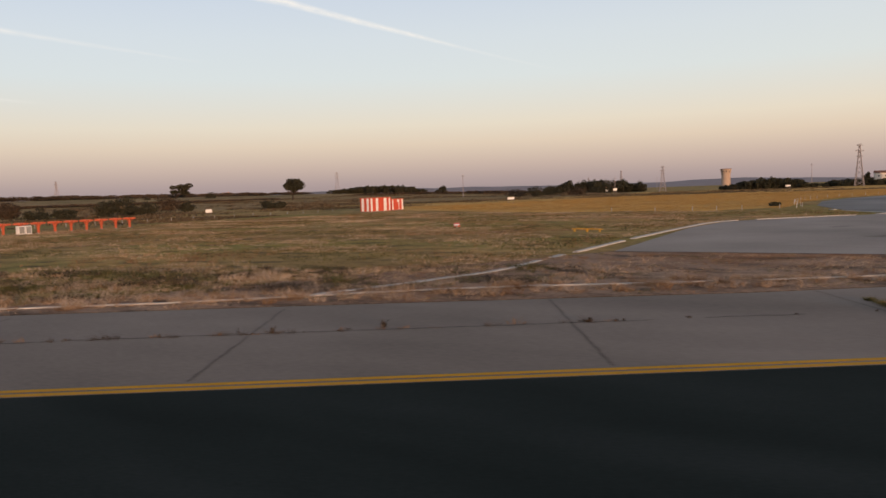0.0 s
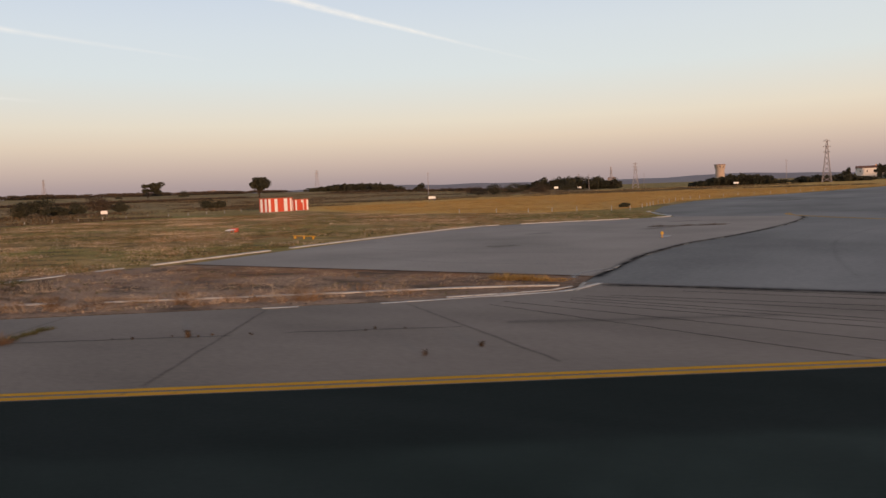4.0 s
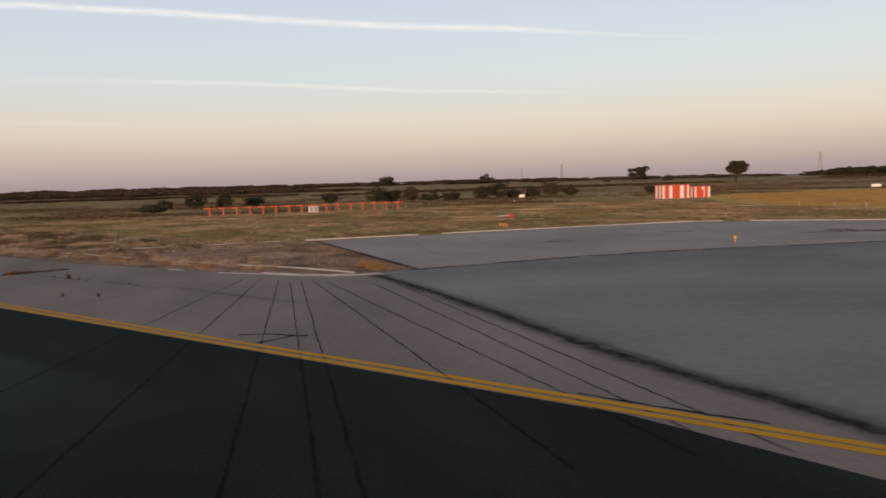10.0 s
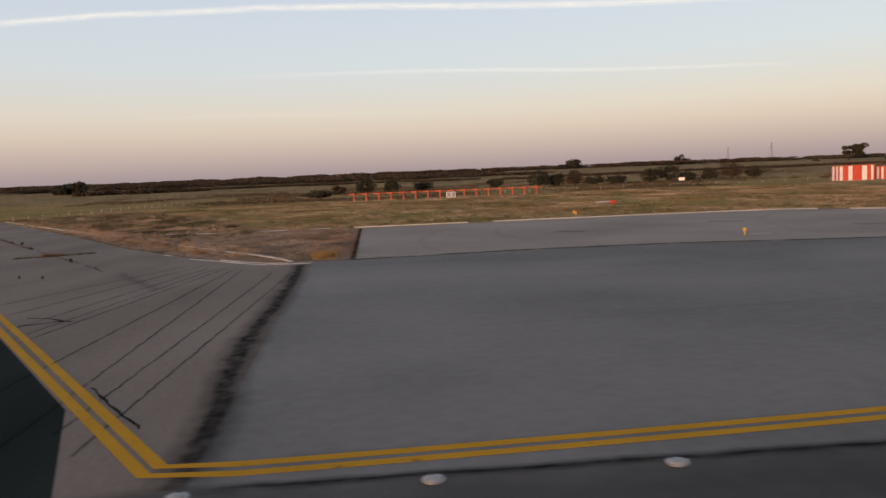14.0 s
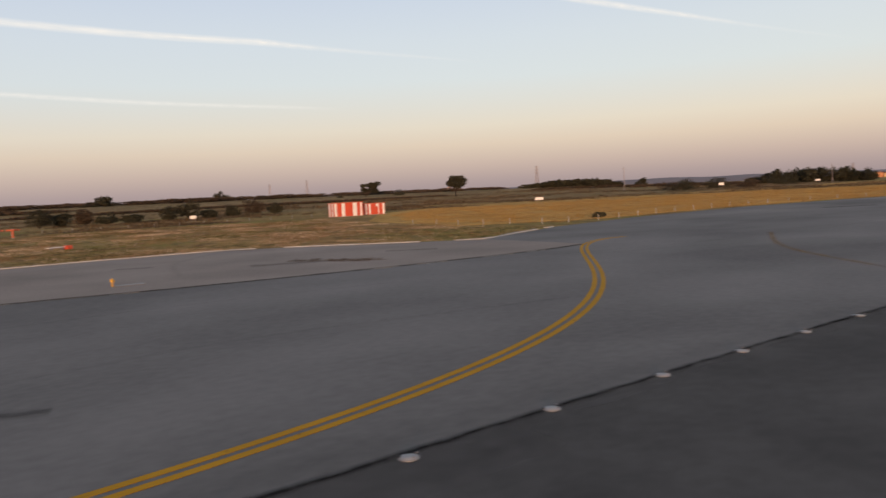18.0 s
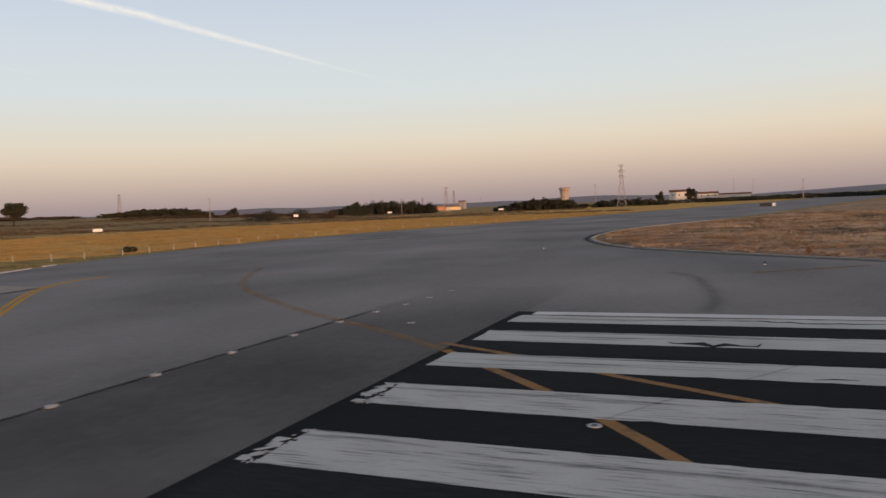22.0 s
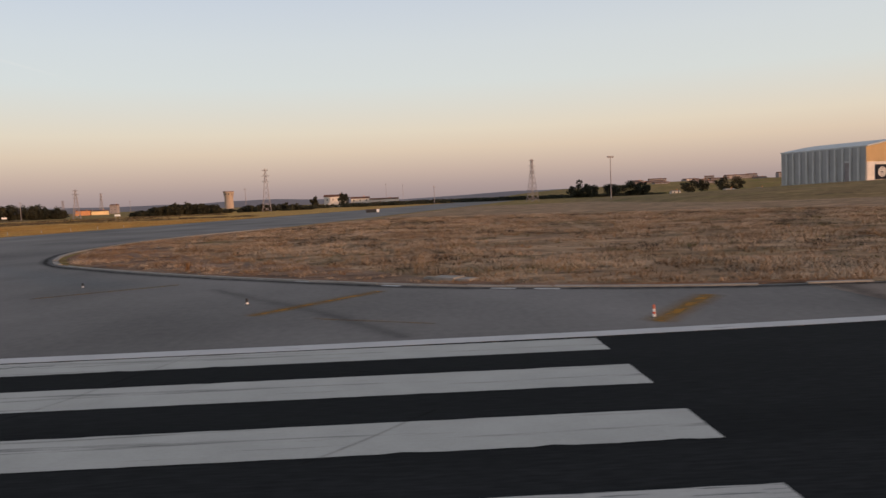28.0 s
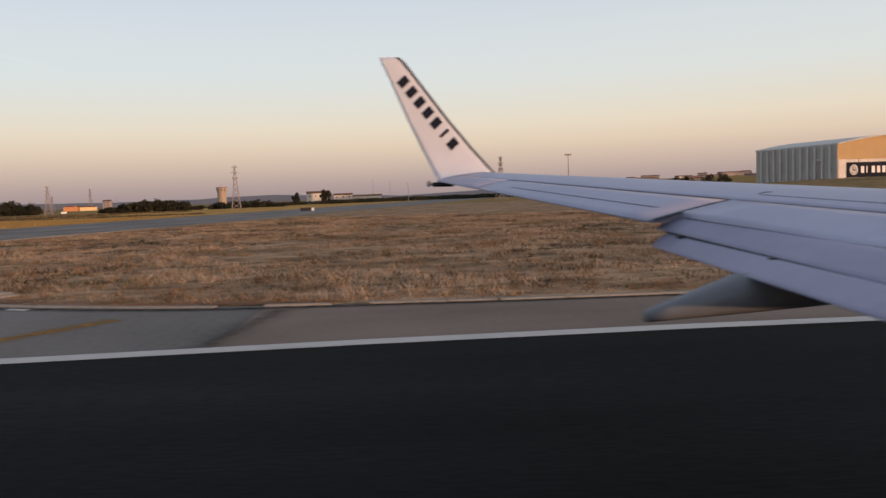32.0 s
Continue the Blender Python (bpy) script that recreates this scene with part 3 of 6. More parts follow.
for k in range(12):
    y = (20.28, 17.0, 13.48, 9.93, 6.3, 2.7)[k] if k < 6 else -20.7 + 3.6 * (k - 6)
    ob = part("threshold_stripe", stripe_mesh(k, k in (3, 4, 5)), M["white_worn" if k in (3, 4) else "white_line"], None, "long worn white threshold stripe on black asphalt", "marking", kind="structure", group="threshold stripes")
    ob.location.y = y
    ob.scale.y = (0.85, 0.97, 0.92, 0.97)[k] if k < 4 else 1.0
part("runway_edge_line", ribbon([(-29.6, 21.55), (-8, 21.5), (0, 21.64), (6, 21.92), (15, 22.5), (24, 22.82), (60, 22.9), (400, 22.9)], 0.70, 0.007), M["white_edge"], None, "continuous white runway edge line", "marking", kind="structure")

rng = random.Random(77)
for k in range(7):
    y = 20.7 - 3.6 * k
    for q in range(3):
        x0, w = (-30.2 if q == 0 else rng.uniform(-28, -8)), rng.uniform(0.10, 0.38)
        x1, o = x0 + rng.uniform(2.5, 8.0), rng.uniform(-0.7, 0.7)
        pts = [(x0 + (x1 - x0) * j / 8, y + o + 0.05 * math.sin(j * 0.9 + k)) for j in range(9)]
        soft_band("rubber_streak", pts, w, 0.0085 + 0.0003 * q, M["soft_faint"], "dark rubber streak along a threshold stripe", "stain", "rubber streaks", [0.05, 0.5, 0.8, 1, 0.9, 1, 0.7, 0.4, 0.05])

# beyond the first lane the taxiway's asphalt is older and paler
soft_band("pale_lane", [taxi(46 - 2.5 * k, -11.0) for k in range(15)], 14.8, 0.0024, M["soft_lane"], "older paler lane of the black taxiway", "wear")
# the dark stretch between the row of lights and the threshold fades out towards the far end
soft_band("dark_mark", [(-33.13, -26.4 + 4 * k) for k in range(15)], 6.54, 0.0022, M["soft_strip"], "broad dark band before the threshold", "stain")

# ---------------------------------------------------------------- joints, cracks, kerbs
def wobble(points, step, amount, seed):
    """A cracked line: even steps with small sideways breaks."""
    rng = random.Random(seed)
    out = []
    for q in along(points, step):
        out.append((q.x + rng.uniform(-amount, amount), q.y + rng.uniform(-amount, amount)))
    return out


CRACKS = [((-65.3, -31.7), (-54.5, -35.5)), ((-65.2, -30.9), (-51.9, -34.1)), ((-63.6, -30.35), (-49.4, -32.7)), ((-63.2, -29.9), (-48.2, -31.9)), ((-63.3, -29.4), (-47.6, -31.45)),
          ((-63.0, -28.95), (-44.1, -29.55)), ((-62.3, -28.5), (-42.25, -28.0)), ((-60.2, -26.85), (-40.8, -27.25)), ((-59.6, -26.0), (-39.75, -26.54))]
for k, (a, b) in enumerate(CRACKS):
    part("crack", ribbon(wobble([a, b], 0.25, 0.014, k), 0.024 if k > 3 else 0.019, 0.009, jitter=0.45, rng=random.Random(k)), M["tar"], None, "thin black crack fanning across the asphalt", "crack", kind="structure", group="fan of cracks")
    # it goes on, fainter, into the new asphalt
    far = (1.25, 1.2, 1.15, 0.75, 0.95, 0.3, 0.2, 0.1, 0.1)[k]
    e = (b[0] + (b[0] - a[0]) * far, b[1] + (b[1] - a[1]) * far)
    soft_band("crack", wobble([b, e], 0.4, 0.02, 20 + k), 0.12, 0.006, M["soft_dim"], "faint crack running on into the black asphalt", "crack", "fan of cracks")
part("crack", ribbon(wobble([(-41.75, -27.75), (-40.75, -27.15), (-39.75, -26.5), (-38.9, -25.95)], 0.25, 0.02, 31), 0.045, 0.0095, jitter=0.5, rng=random.Random(9)), M["tar"], None, "thin black crack beside the yellow line", "crack", kind="structure", group="fan of cracks")
for k, (u0, v0, u1, v1) in enumerate(((30.2, 10.6, 26.5, 1.2), (51.2, 10.8, 51.5, 0.5), (41.8, 10.6, 42.4, 0.5), (35.0, 10.6, 35.4, 0.5), (60.5, 10.8, 60.7, 0.5), (70, 10.8, 70.3, 0.5), (80, 10.8, 80.3, 0.5))):
    soft_band("joint", wobble([taxi(u0, v0), taxi((u0 + u1) / 2, (v0 + v1) / 2), taxi(u1, v1)], 0.5, 0.03, 40 + k), 0.18, 0.007, M["soft_faint"], "dark transverse joint in the shoulder asphalt", "joint", "shoulder joints")
for k, (u0, u1) in enumerate(((110, 66), (66, 49), (47.5, 44.5), (41.5, 35), (33.5, 28.5))):
    soft_band("joint", wobble([taxi(u0, 6.0), taxi(u1, 5.9)], 0.4, 0.05, 60 + k), 0.14, 0.007, M["soft_joint"], "dark lengthwise joint with dry weeds", "joint", "shoulder joints")
soft_band("joint", wobble([(-63.3, -34.47), (-59.9, -32.66), (-56.54, -30.79)], 0.4, 0.05, 66), 0.9, 0.0072, M["soft_smear"], "dark lengthwise joint across the fan of cracks", "joint", "shoulder joints")
# forked tar mark on the shoulder by the yellow line
fork = ribbon(wobble([(-51.0, -33.15), (-50.75, -32.45), (-50.05, -31.65)], 0.2, 0.02, 7), 0.06, 0.010, jitter=0.5)
ribbon(wobble([(-49.6, -32.8), (-49.85, -32.15), (-50.15, -31.75)], 0.2, 0.02, 8), 0.07, 0.0102, fork, jitter=0.5)
ribbon(wobble([(-50.1, -31.75), (-49.9, -31.4)], 0.2, 0.02, 9), 0.10, 0.0104, fork, jitter=0.5)
part("tar_mark", fork, M["tar"], None, "forked black tar mark beside the yellow line", "tar mark", kind="structure")


def seam(points, width, seed, name, label, mat="soft_tyre", z=0.006):
    """A broad band of old sealing, stain or drawn edge shade, with soft uneven edges."""
    rng = random.Random(seed)
    line = wobble(points, 0.5, 0.03, seed)
    swell = [1 + 0.35 * noise.noise((0.35 * i, seed, 0)) + 0.2 * noise.noise((1.7 * i, seed, 2)) for i in range(len(line))]
    return soft_band(name, line, width * 1.7, z, M[mat], label, "seam", "", swell)


SEAM = [(-63.6, -25.9), (-61.5, -25.8), (-57.5, -25.6), (-52, -25.45), (-46, -25.4), (-42, -25.15), (-39.5, -24.85), (-36.2, -24.7)]
seam(SEAM, 0.66, 3, "seam_and_shade_line", "broad ragged black seam between two asphalts", "soft_seam")
seam([(x, y + 0.35) for x, y in SEAM], 1.1, 33, "dark_mark", "dark smear along the seam", "soft_tyre", 0.0045)
seam([(-36.2, -24.6), (-36.15, -10), (-36.25, 0), (-36.25, 10), (-36.0, 21.5)], 0.20, 5, "seam_and_shade_line", "dark seam along the row of lights", "soft_joint")
seam([(-37.0, -24), (-36.9, -10), (-36.9, 0), (-37.0, 12)], 1.3, 55, "dark_mark", "dark mottled band beside the row of lights", "soft_tyre", 0.0048)
seam([(-35.4, -22), (-35.2, -12), (-35.3, -3)], 0.7, 6, "dark_mark", "dark stain beside the row of lights")
seam([(11.4, 29.2), (11.1, 27.4), (10.7, 25), (10.45, 22.4)], 1.1, 8, "dark_mark", "dark tar patch across the shoulder", "soft_faint")
seam([(-71.9, 84), (-70, 87), (-68, 90)], 1.4, 9, "dark_mark", "dark patch on the turning area", "soft_tar_and_shade")
seam([(-43.9, -9.6), (-43.6, -9.2), (-43.4, -8.6)], 0.6, 10, "dark_mark", "small dark patch on the grey asphalt", "soft_faint")
seam([(-24.0, 22.2), (-23.7, 25.0), (-23.9, 27.8), (-24.4, 31.0), (-25.0, 34.2), (-26.4, 36.6)], 0.75, 12, "tyre_mark", "curved dark tyre mark", "soft_smear")
# shadow below the raised pad edge, drawn as a dark band
seam([(-90.3, -23.72), (-78, -23.6), (-64.9, -23.45)], 0.30, 14, "seam_and_shade_line", "drawn shadow line along the edge of the old pad", "soft_tar_and_shade", 0.004)
seam([(-64.5, -24.5), (-64.9, -20), (-65.45, -14), (-65.15, -6), (-64.05, -1), (-62.75, 7), (-61.85, 16), (-61.75, 24), (-62.5, 29)], 0.50, 15, "seam_and_shade_line", "dark open joint between pad and turning area", "soft_tar_and_shade", 0.0045)
for k, line in enumerate(([(-88, 12), (-80, 6), (-70, 3)], [(-86, -12), (-78, -14), (-70, -13)], [(-82, -18), (-74, -19.5), (-67, -19)])):
    seam(line, 0.5, 200 + k, "dark_mark", "dark streak on the old pad", "soft_tyre")
for k, line in enumerate(([(-72, 8), (-69.5, 14)], [(-80, 2), (-78.6, 4)], [(-73, 19), (-70.6, 22)], [(-77, -10), (-75.6, -8.4)])):
    seam(line, 1.4, 220 + k, "dark_mark", "dark oily blotch on the old pad", "soft_faint")
for k, line in enumerate(([(-45.8, -20), (-46.6, -12.7), (-46.9, -9.3), (-47.6, -3.2), (-46.5, 3.3), (-45.2, 9.5)], [(-55, -22), (-56.5, -12), (-57, -2), (-55.5, 8)], 
                          [(-62, 12), (-57, 26), (-54, 44), (-55, 62)], [(-58, 20), (-49, 40), (-43, 58), (-41, 72)], [(-40, 57), (-38.5, 60), (-37.6, 64)])):
    soft_band("tyre_mark", wobble(line, 0.8, 0.02, 70 + k), 0.55, 0.005, M["soft_tyre"], "long faint dark tyre mark on grey asphalt", "tyre mark", "tyre marks")
for k, line in enumerate(([(-18.7, 21.6), (-19.1, 16), (-19.5, 12.7), (-20.0, 9), (-20.8, 2), (-21.5, -4)], [(-10.5, 21.6), (-12.4, 16), (-14.5, 12.5), (-16.7, 9), (-18.5, 5)], [(-20.6, 16.0), (-21.7, 14.0), (-23.9, 10.7), (-24.9, 9.1)],
                          [(-4.4, 15.0), (-5.6, 13.4), (-6.5, 12.4)])):
    soft_band("joint", wobble(line, 0.5, 0.03, 90 + k), 0.10, 0.012, M["soft_faint"], "thin dark joint across the runway", "joint", "runway joints")
for k, line in enumerate(([(-24.6, 16.7), (-23.4, 16.4), (-22.2, 16.6)], [(-26, 20.4), (-22.5, 20.6), (-20.5, 20.3), (-14, 20.6)], [(-21.3, 12.9), (-20.5, 13.0)])):
    part("worn_patch", ribbon(wobble(line, 0.3, 0.06, 110 + k), 0.30 if k == 0 else 0.10, 0.0115, jitter=0.6, taper=True), M["runway"], None, "patch where white paint has worn away", "wear", kind="structure")


# concrete gutters and kerbs, one slab after another
def kerb_row(name, label, points, width, piece, z, height, seed, skip=0.0, wear=0.03, mat="concrete"):
    rng = random.Random(seed)
    line = along(points, piece)
    home = tagged(new(name), label, "kerb", kind="structure")
    shapes = []
    for k in range(4):
        bm = box(-0.49, -0.5, -height, 0.49, 0.5, 0, 0)
        for v in bm.verts:
            v.co += Vector((rng.uniform(-wear, wear), rng.uniform(-0.12, 0.12), rng.uniform(-0.015, 0.005)))
        me = bpy.data.meshes.new("kerb_stone")
        bm.to_mesh(me)
        bm.free()
        me.materials.append(M[mat])
        shapes.append(me)
    for a, b in zip(line, line[1:]):
        if rng.random() < skip:
            continue
        ob = new("kerb_stone", rng.choice(shapes))
        ob.parent = home
        d = b - a
        ob.matrix_basis = Matrix.Translation(((a.x + b.x) / 2, (a.y + b.y) / 2, z)) @ pose(0, 0, 0, 0, 0, math.degrees(math.atan2(d.y, d.x)) + rng.uniform(-1, 1)) @ Matrix.Diagonal((d.length, width, 1, 1))
    return home


kerb_row("verge_gutter", "low concrete gutter edge in the dry verge", [taxi(120, 13.0), taxi(72, 13.3), taxi(65, 13.4), taxi(58, 14.3), taxi(53, 14.7), taxi(46, 14.2), taxi(40, 13.95), taxi(33, 14.1), taxi(28, 14.25), taxi(24.4, 13.9)], 0.22, 1.6, 0.04, 0.2, 1, 0.10, 0.03, "chalky")
kerb_row("pad_edge_kerb", "pale concrete edging along the old pad", [taxi(60, 14.3), (-92.3, -36), (-92.3, -30), (-92.4, -22), (-92.5, -10), (-92.2, 4), (-91.2, 14), (-86.6, 20.2), (-81.4, 25), (-76.2, 31), (-79.3, 38.2), (-83.2, 47.2)], 0.40, 2.0, 0.03, 0.2, 2, 0.06, 0.03, "chalky")
kerb_row("pad_joint_kerb", "broken concrete strip along the pad joint", [(-63.8, -27.7), (-64.4, -25.4), (-64.72, -23.3), (-65.3, -14), (-65.0, -6), (-63.9, -1), (-62.6, 7), (-61.7, 16), (-61.6, 24)], 0.15, 1.1, 0.012, 0.1, 3, 0.66)
kerb_row("shoulder_lip", "broken pale concrete lip of the shoulder", [(-69.6, -32.95), (-68.47, -32.05), (-67.0, -30.6), (-65.5, -29.2), (-64.4, -28.2), (-63.95, -27.3), (-63.85, -26.4), (-63.75, -25.5)], 0.24, 0.7, 0.018, 0.1, 4, 0.05, 0.06, "chalky")
kerb_row("shoulder_lip", "thin second line of concrete behind the lip", [(-68.2, -31.1), (-66.9, -29.95), (-65.6, -28.7), (-64.75, -27.7), (-64.45, -26.6)], 0.13, 0.8, 0.018, 0.1, 6, 0.22, 0.06, "chalky")
kerb_row("shoulder_lip", "short bare piece of the concrete lip", [(-72.5, -34.9), (-71.55, -34.2)], 0.22, 0.6, 0.018, 0.1, 7, 0.0, 0.06, "chalky")
soft_band("pale_scrape", wobble([(-65.0, -24.4), (-65.45, -23.9), (-65.7, -22.8), (-65.35, -21.7), (-64.9, -20.2)], 0.35, 0.06, 160), 0.42, 0.0075, M["soft_chalk"], "pale scraped edge at the corner of the old pad", "wear")
kerb_row("island_kerb", "low concrete kerb round the grass island", [(-28, 128), (-35.5, 108), (-38.6, 92), (-38.2, 77), (-35.6, 67), (-31.5, 58.5), (-25.6, 52), (-18, 45), (-8.6, 37.8), (-2.6, 34), (6.5, 30.8), (13, 30), (25, 29.3), (60, 29.0)], 0.35, 1.8, 0.06, 0.25, 5, 0.10)

RIMLINE = [(-28.6, 127.6), (-36.1, 108.2), (-39.2, 92), (-38.8, 76.8), (-36.2, 66.6), (-32.0, 58.0), (-26.0, 51.4), (-18.4, 44.4), (-9.0, 37.2), (-2.9, 33.4), (6.2, 30.3), (12.8, 29.5), (25, 28.85), (60, 28.5)]
soft_band("dark_mark", wobble(RIMLINE, 0.8, 0.05, 150), 1.1, 0.0042, M["soft_joint"], "dark band along the outside of the island kerb", "stain")
# concrete cover by the island kerb, and white dashes on the asphalt beside it
cover = thing("concrete_cover", "broken pale concrete cover beside the kerb", "cover", (-3.1, 37.2, -0.02), -35)
part("slab", box(-0.9, -0.55, -0.05, 0.5, 0.5, 0.14, 0.03), M["concrete"], cover)
part("slab", box(0.56, -0.5, -0.05, 1.3, 0.42, 0.09, 0.03), M["concrete"], cover)
part("rubble", box(-1.5, -0.2, -0.05, -1.1, 0.2, 0.10, 0.04), M["concrete"], cover)
for k, (x, y, a) in enumerate(((-15.9, 43.3, -38), (-13.1, 41.1, -38), (-10.4, 38.9, -38), (-5.9, 35.4, -34), (-1.1, 32.7, -26), (0.6, 31.9, -24))):
    c, s2 = math.cos(radians(a)), math.sin(radians(a))
    part("kerb_dash", ribbon([(x - 0.55 * c, y - 0.55 * s2), (x, y), (x + 0.55 * c, y + 0.55 * s2)], 0.28, 0.005, jitter=0.15, rng=random.Random(k)), M["white_edge"], None, "short worn white dash beside the kerb", "marking", kind="structure", group="kerb dashes")
soft_band("tyre_mark", wobble([(-14.5, 37.2), (-11.0, 32.0), (-8.5, 28.4), (-6.6, 25.2), (-5.1, 22.3)], 0.6, 0.05, 131), 1.3, 0.006, M["soft_smear"], "broad dark smear across the grey asphalt", "tyre mark", "tyre marks")


def pebbles(name, label, poly, count, seed, size, mat):
    """Loose stones strewn on bare soil."""
    rng = np.random.default_rng(seed)
    px, py = np.array(poly).T
    x, y = rng.uniform(px.min(), px.max(), count * 3), rng.uniform(py.min(), py.max(), count * 3)
    keep = inside(x, y, list(poly))
    x, y = x[keep][:count], y[keep][:count]
    n = len(x)
    s = size * rng.lognormal(0, 0.5, n)
    base = np.array([(1, 0, 0), (0.3, 0.9, 0.1), (-0.9, 0.4, 0), (-0.5, -0.8, 0.05), (0.5, -0.8, 0), (0.1, 0.1, 0.75)])
    v = base[None] * s[:, None, None] * rng.uniform(0.7, 1.3, (n, 6, 3))
    v[:, :, 2] = np.maximum(v[:, :, 2], 0) - 0.02 * (np.arange(6) < 5)
    v += np.stack([x, y, np.full(n, -0.012)], -1)[:, None]
    k = np.arange(n)[:, None, None] * 6
    f = (k + np.array([(0, 1, 5), (1, 2, 5), (2, 3, 5), (3, 4, 5), (4, 0, 5)])).reshape(-1, 3)
    return mesh_object(name, v.reshape(-1, 3).tolist(), f.tolist(), mat, None, label, "stones", "stuff")


def inside(x, y, poly):
    hit = np.zeros(len(x), bool)
    for (x0, y0), (x1, y1) in zip(poly, poly[1:] + poly[:1]):
        hit ^= ((y0 > y) != (y1 > y)) & (x < (x1 - x0) * (y - y0) / (y1 - y0 + 1e-12) + x0)
    return hit


M["stone"] = surface("loose_pale_stones", ((0.07, 0.055, 0.042), (0.14, 0.11, 0.085), (0.22, 0.18, 0.14)), 0.95, 0.8, 6, 0, per_island=0.7)
pebbles("loose_stones", "loose pale stones on the bare verge", [taxi(76, 11.9), taxi(44, 11), (-69.7, -32.4), (-64.4, -27), (-64.9, -24), (-90, -24.2), (-96, -34)], 3000, 1, 0.026, M["stone"])
pebbles("loose_stones", "loose pale stones on the island's bare rim", [(-35.0, 107.5), (-38.0, 92), (-37.6, 77.2), (-31.0, 59.2), (-17.6, 45.8), (-2.4, 34.8), (6, 32), (-4, 40), (-16, 54), (-28, 76), (-33, 100)], 420, 2, 0.024, M["stone"])

# ---------------------------------------------------------------- grass, weeds and trees
M["straw"] = surface("dry_straw_blades", ((0.22, 0.155, 0.10), (0.40, 0.285, 0.187), (0.56, 0.41, 0.275)), 0.9, 0.14, 8, 0, per_island=0.22, contrast=0.25)
M["rust"] = surface("rusty_dry_weeds", ((0.13, 0.075, 0.04), (0.235, 0.138, 0.073), (0.34, 0.205, 0.105)), 0.9, 0.2, 6, 0, per_island=0.22, contrast=0.25)
M["gold_blades"] = surface("golden_grass_blades", ((0.22, 0.13, 0.042), (0.34, 0.205, 0.065), (0.43, 0.27, 0.09)), 0.9, 0.1, 6, 0, per_island=0.4)
M["dead"] = surface("dark_dead_weeds", ((0.03, 0.023, 0.016), (0.065, 0.048, 0.033), (0.11, 0.08, 0.055)), 0.9, 0.3, 6, 0, per_island=0.3)
M["green"] = surface("dull_green_weeds", ((0.05, 0.048, 0.016), (0.09, 0.082, 0.027), (0.145, 0.122, 0.042)), 0.9, 0.2, 6, 0, per_island=0.5)
M["leaf"] = surface("dark_green_leaves", ((0.022, 0.022, 0.015), (0.036, 0.036, 0.023), (0.056, 0.054, 0.033)), 0.85, 0.3, 6, 0, per_island=0.6)
M["brown_leaf"] = surface("brownish_leaves", ((0.034, 0.026, 0.019), (0.056, 0.041, 0.028), (0.085, 0.060, 0.038)), 0.85, 0.3, 6, 0, per_island=0.6)
M["scrub"] = surface("dry_brown_scrub", ((0.06, 0.045, 0.025), (0.115, 0.078, 0.042), (0.17, 0.115, 0.06)), 0.9, 0.05, 6, 0, per_island=0.4)
M["bark"] = surface("grey_brown_bark", ((0.035, 0.026, 0.020), (0.07, 0.052, 0.040)), 0.95, 1.5, 10, 0.5)


def tufts(name, label, mat, poly, count, height, spread, blades, seed, patch=0.0, scale=0.05, thin=0.035, swell=0.0, hilly=False):
    """Dry grass: tufts of bent blades strewn over an area, denser and, with swell, taller in patches."""
    rng = np.random.default_rng(seed)
    px, py = np.array(poly).T
    tries = 3 if count > 3000 else 60
    x = rng.uniform(px.min(), px.max(), count * tries)
    y = rng.uniform(py.min(), py.max(), count * tries)
    keep = inside(x, y, list(poly))
    x, y = x[keep][:4 * count], y[keep][:4 * count]
    if patch:
        dens = np.array([noise.noise((a * scale, b * scale * 1.6, seed)) for a, b in zip(x, y)])
        keep = dens + rng.normal(0, 0.18, len(x)) > patch
        x, y = x[keep], y[keep]
    x, y = x[:count], y[:count]
    n = len(x)
    tall = height * rng.lognormal(0, 0.35, n)
    if swell:
        tall *= np.clip([1 + swell * (1.9 * noise.noise((a * 0.30, b * 0.42, seed % 3 + 7)) + noise.noise((a * 0.85, b * 1.1, 4))) for a, b in zip(x, y)], 0.25, 3.2)
    ang = rng.uniform(0, 2 * np.pi, (n, blades))
    lean = rng.uniform(0.5, 2.2, (n, blades)) * tall[:, None]
    rad = spread * np.sqrt(rng.uniform(0, 1, (n, blades))) * (0.6 + 0.4 * tall[:, None] / height)
    hb = tall[:, None] * rng.uniform(0.45, 1.05, (n, blades))
    at = rng.uniform(0, 2 * np.pi, (n, blades))
    bx, by = x[:, None] + rad * np.cos(at), y[:, None] + rad * np.sin(at)
    sx, sy = -np.sin(ang) * thin, np.cos(ang) * thin
    base = np.full_like(bx, -0.065)
    if hilly:
        base += np.array([max(0.0, rise_z(a, b)) for a, b in zip(x, y)])[:, None]
        hb = hb + base
    tip = np.stack([bx + lean * np.cos(ang), by + lean * np.sin(ang), hb], -1)
    a, b = np.stack([bx - sx, by - sy, base], -1), np.stack([bx + sx, by + sy, base], -1)
    v = np.stack([a, b, tip], 2).reshape(-1, 3)
    tris = (np.arange(n * blades)[:, None] * 3 + [0, 1, 2]).tolist()
    return mesh_object(name, v.tolist(), tris, mat, None, label, "grass", "stuff")


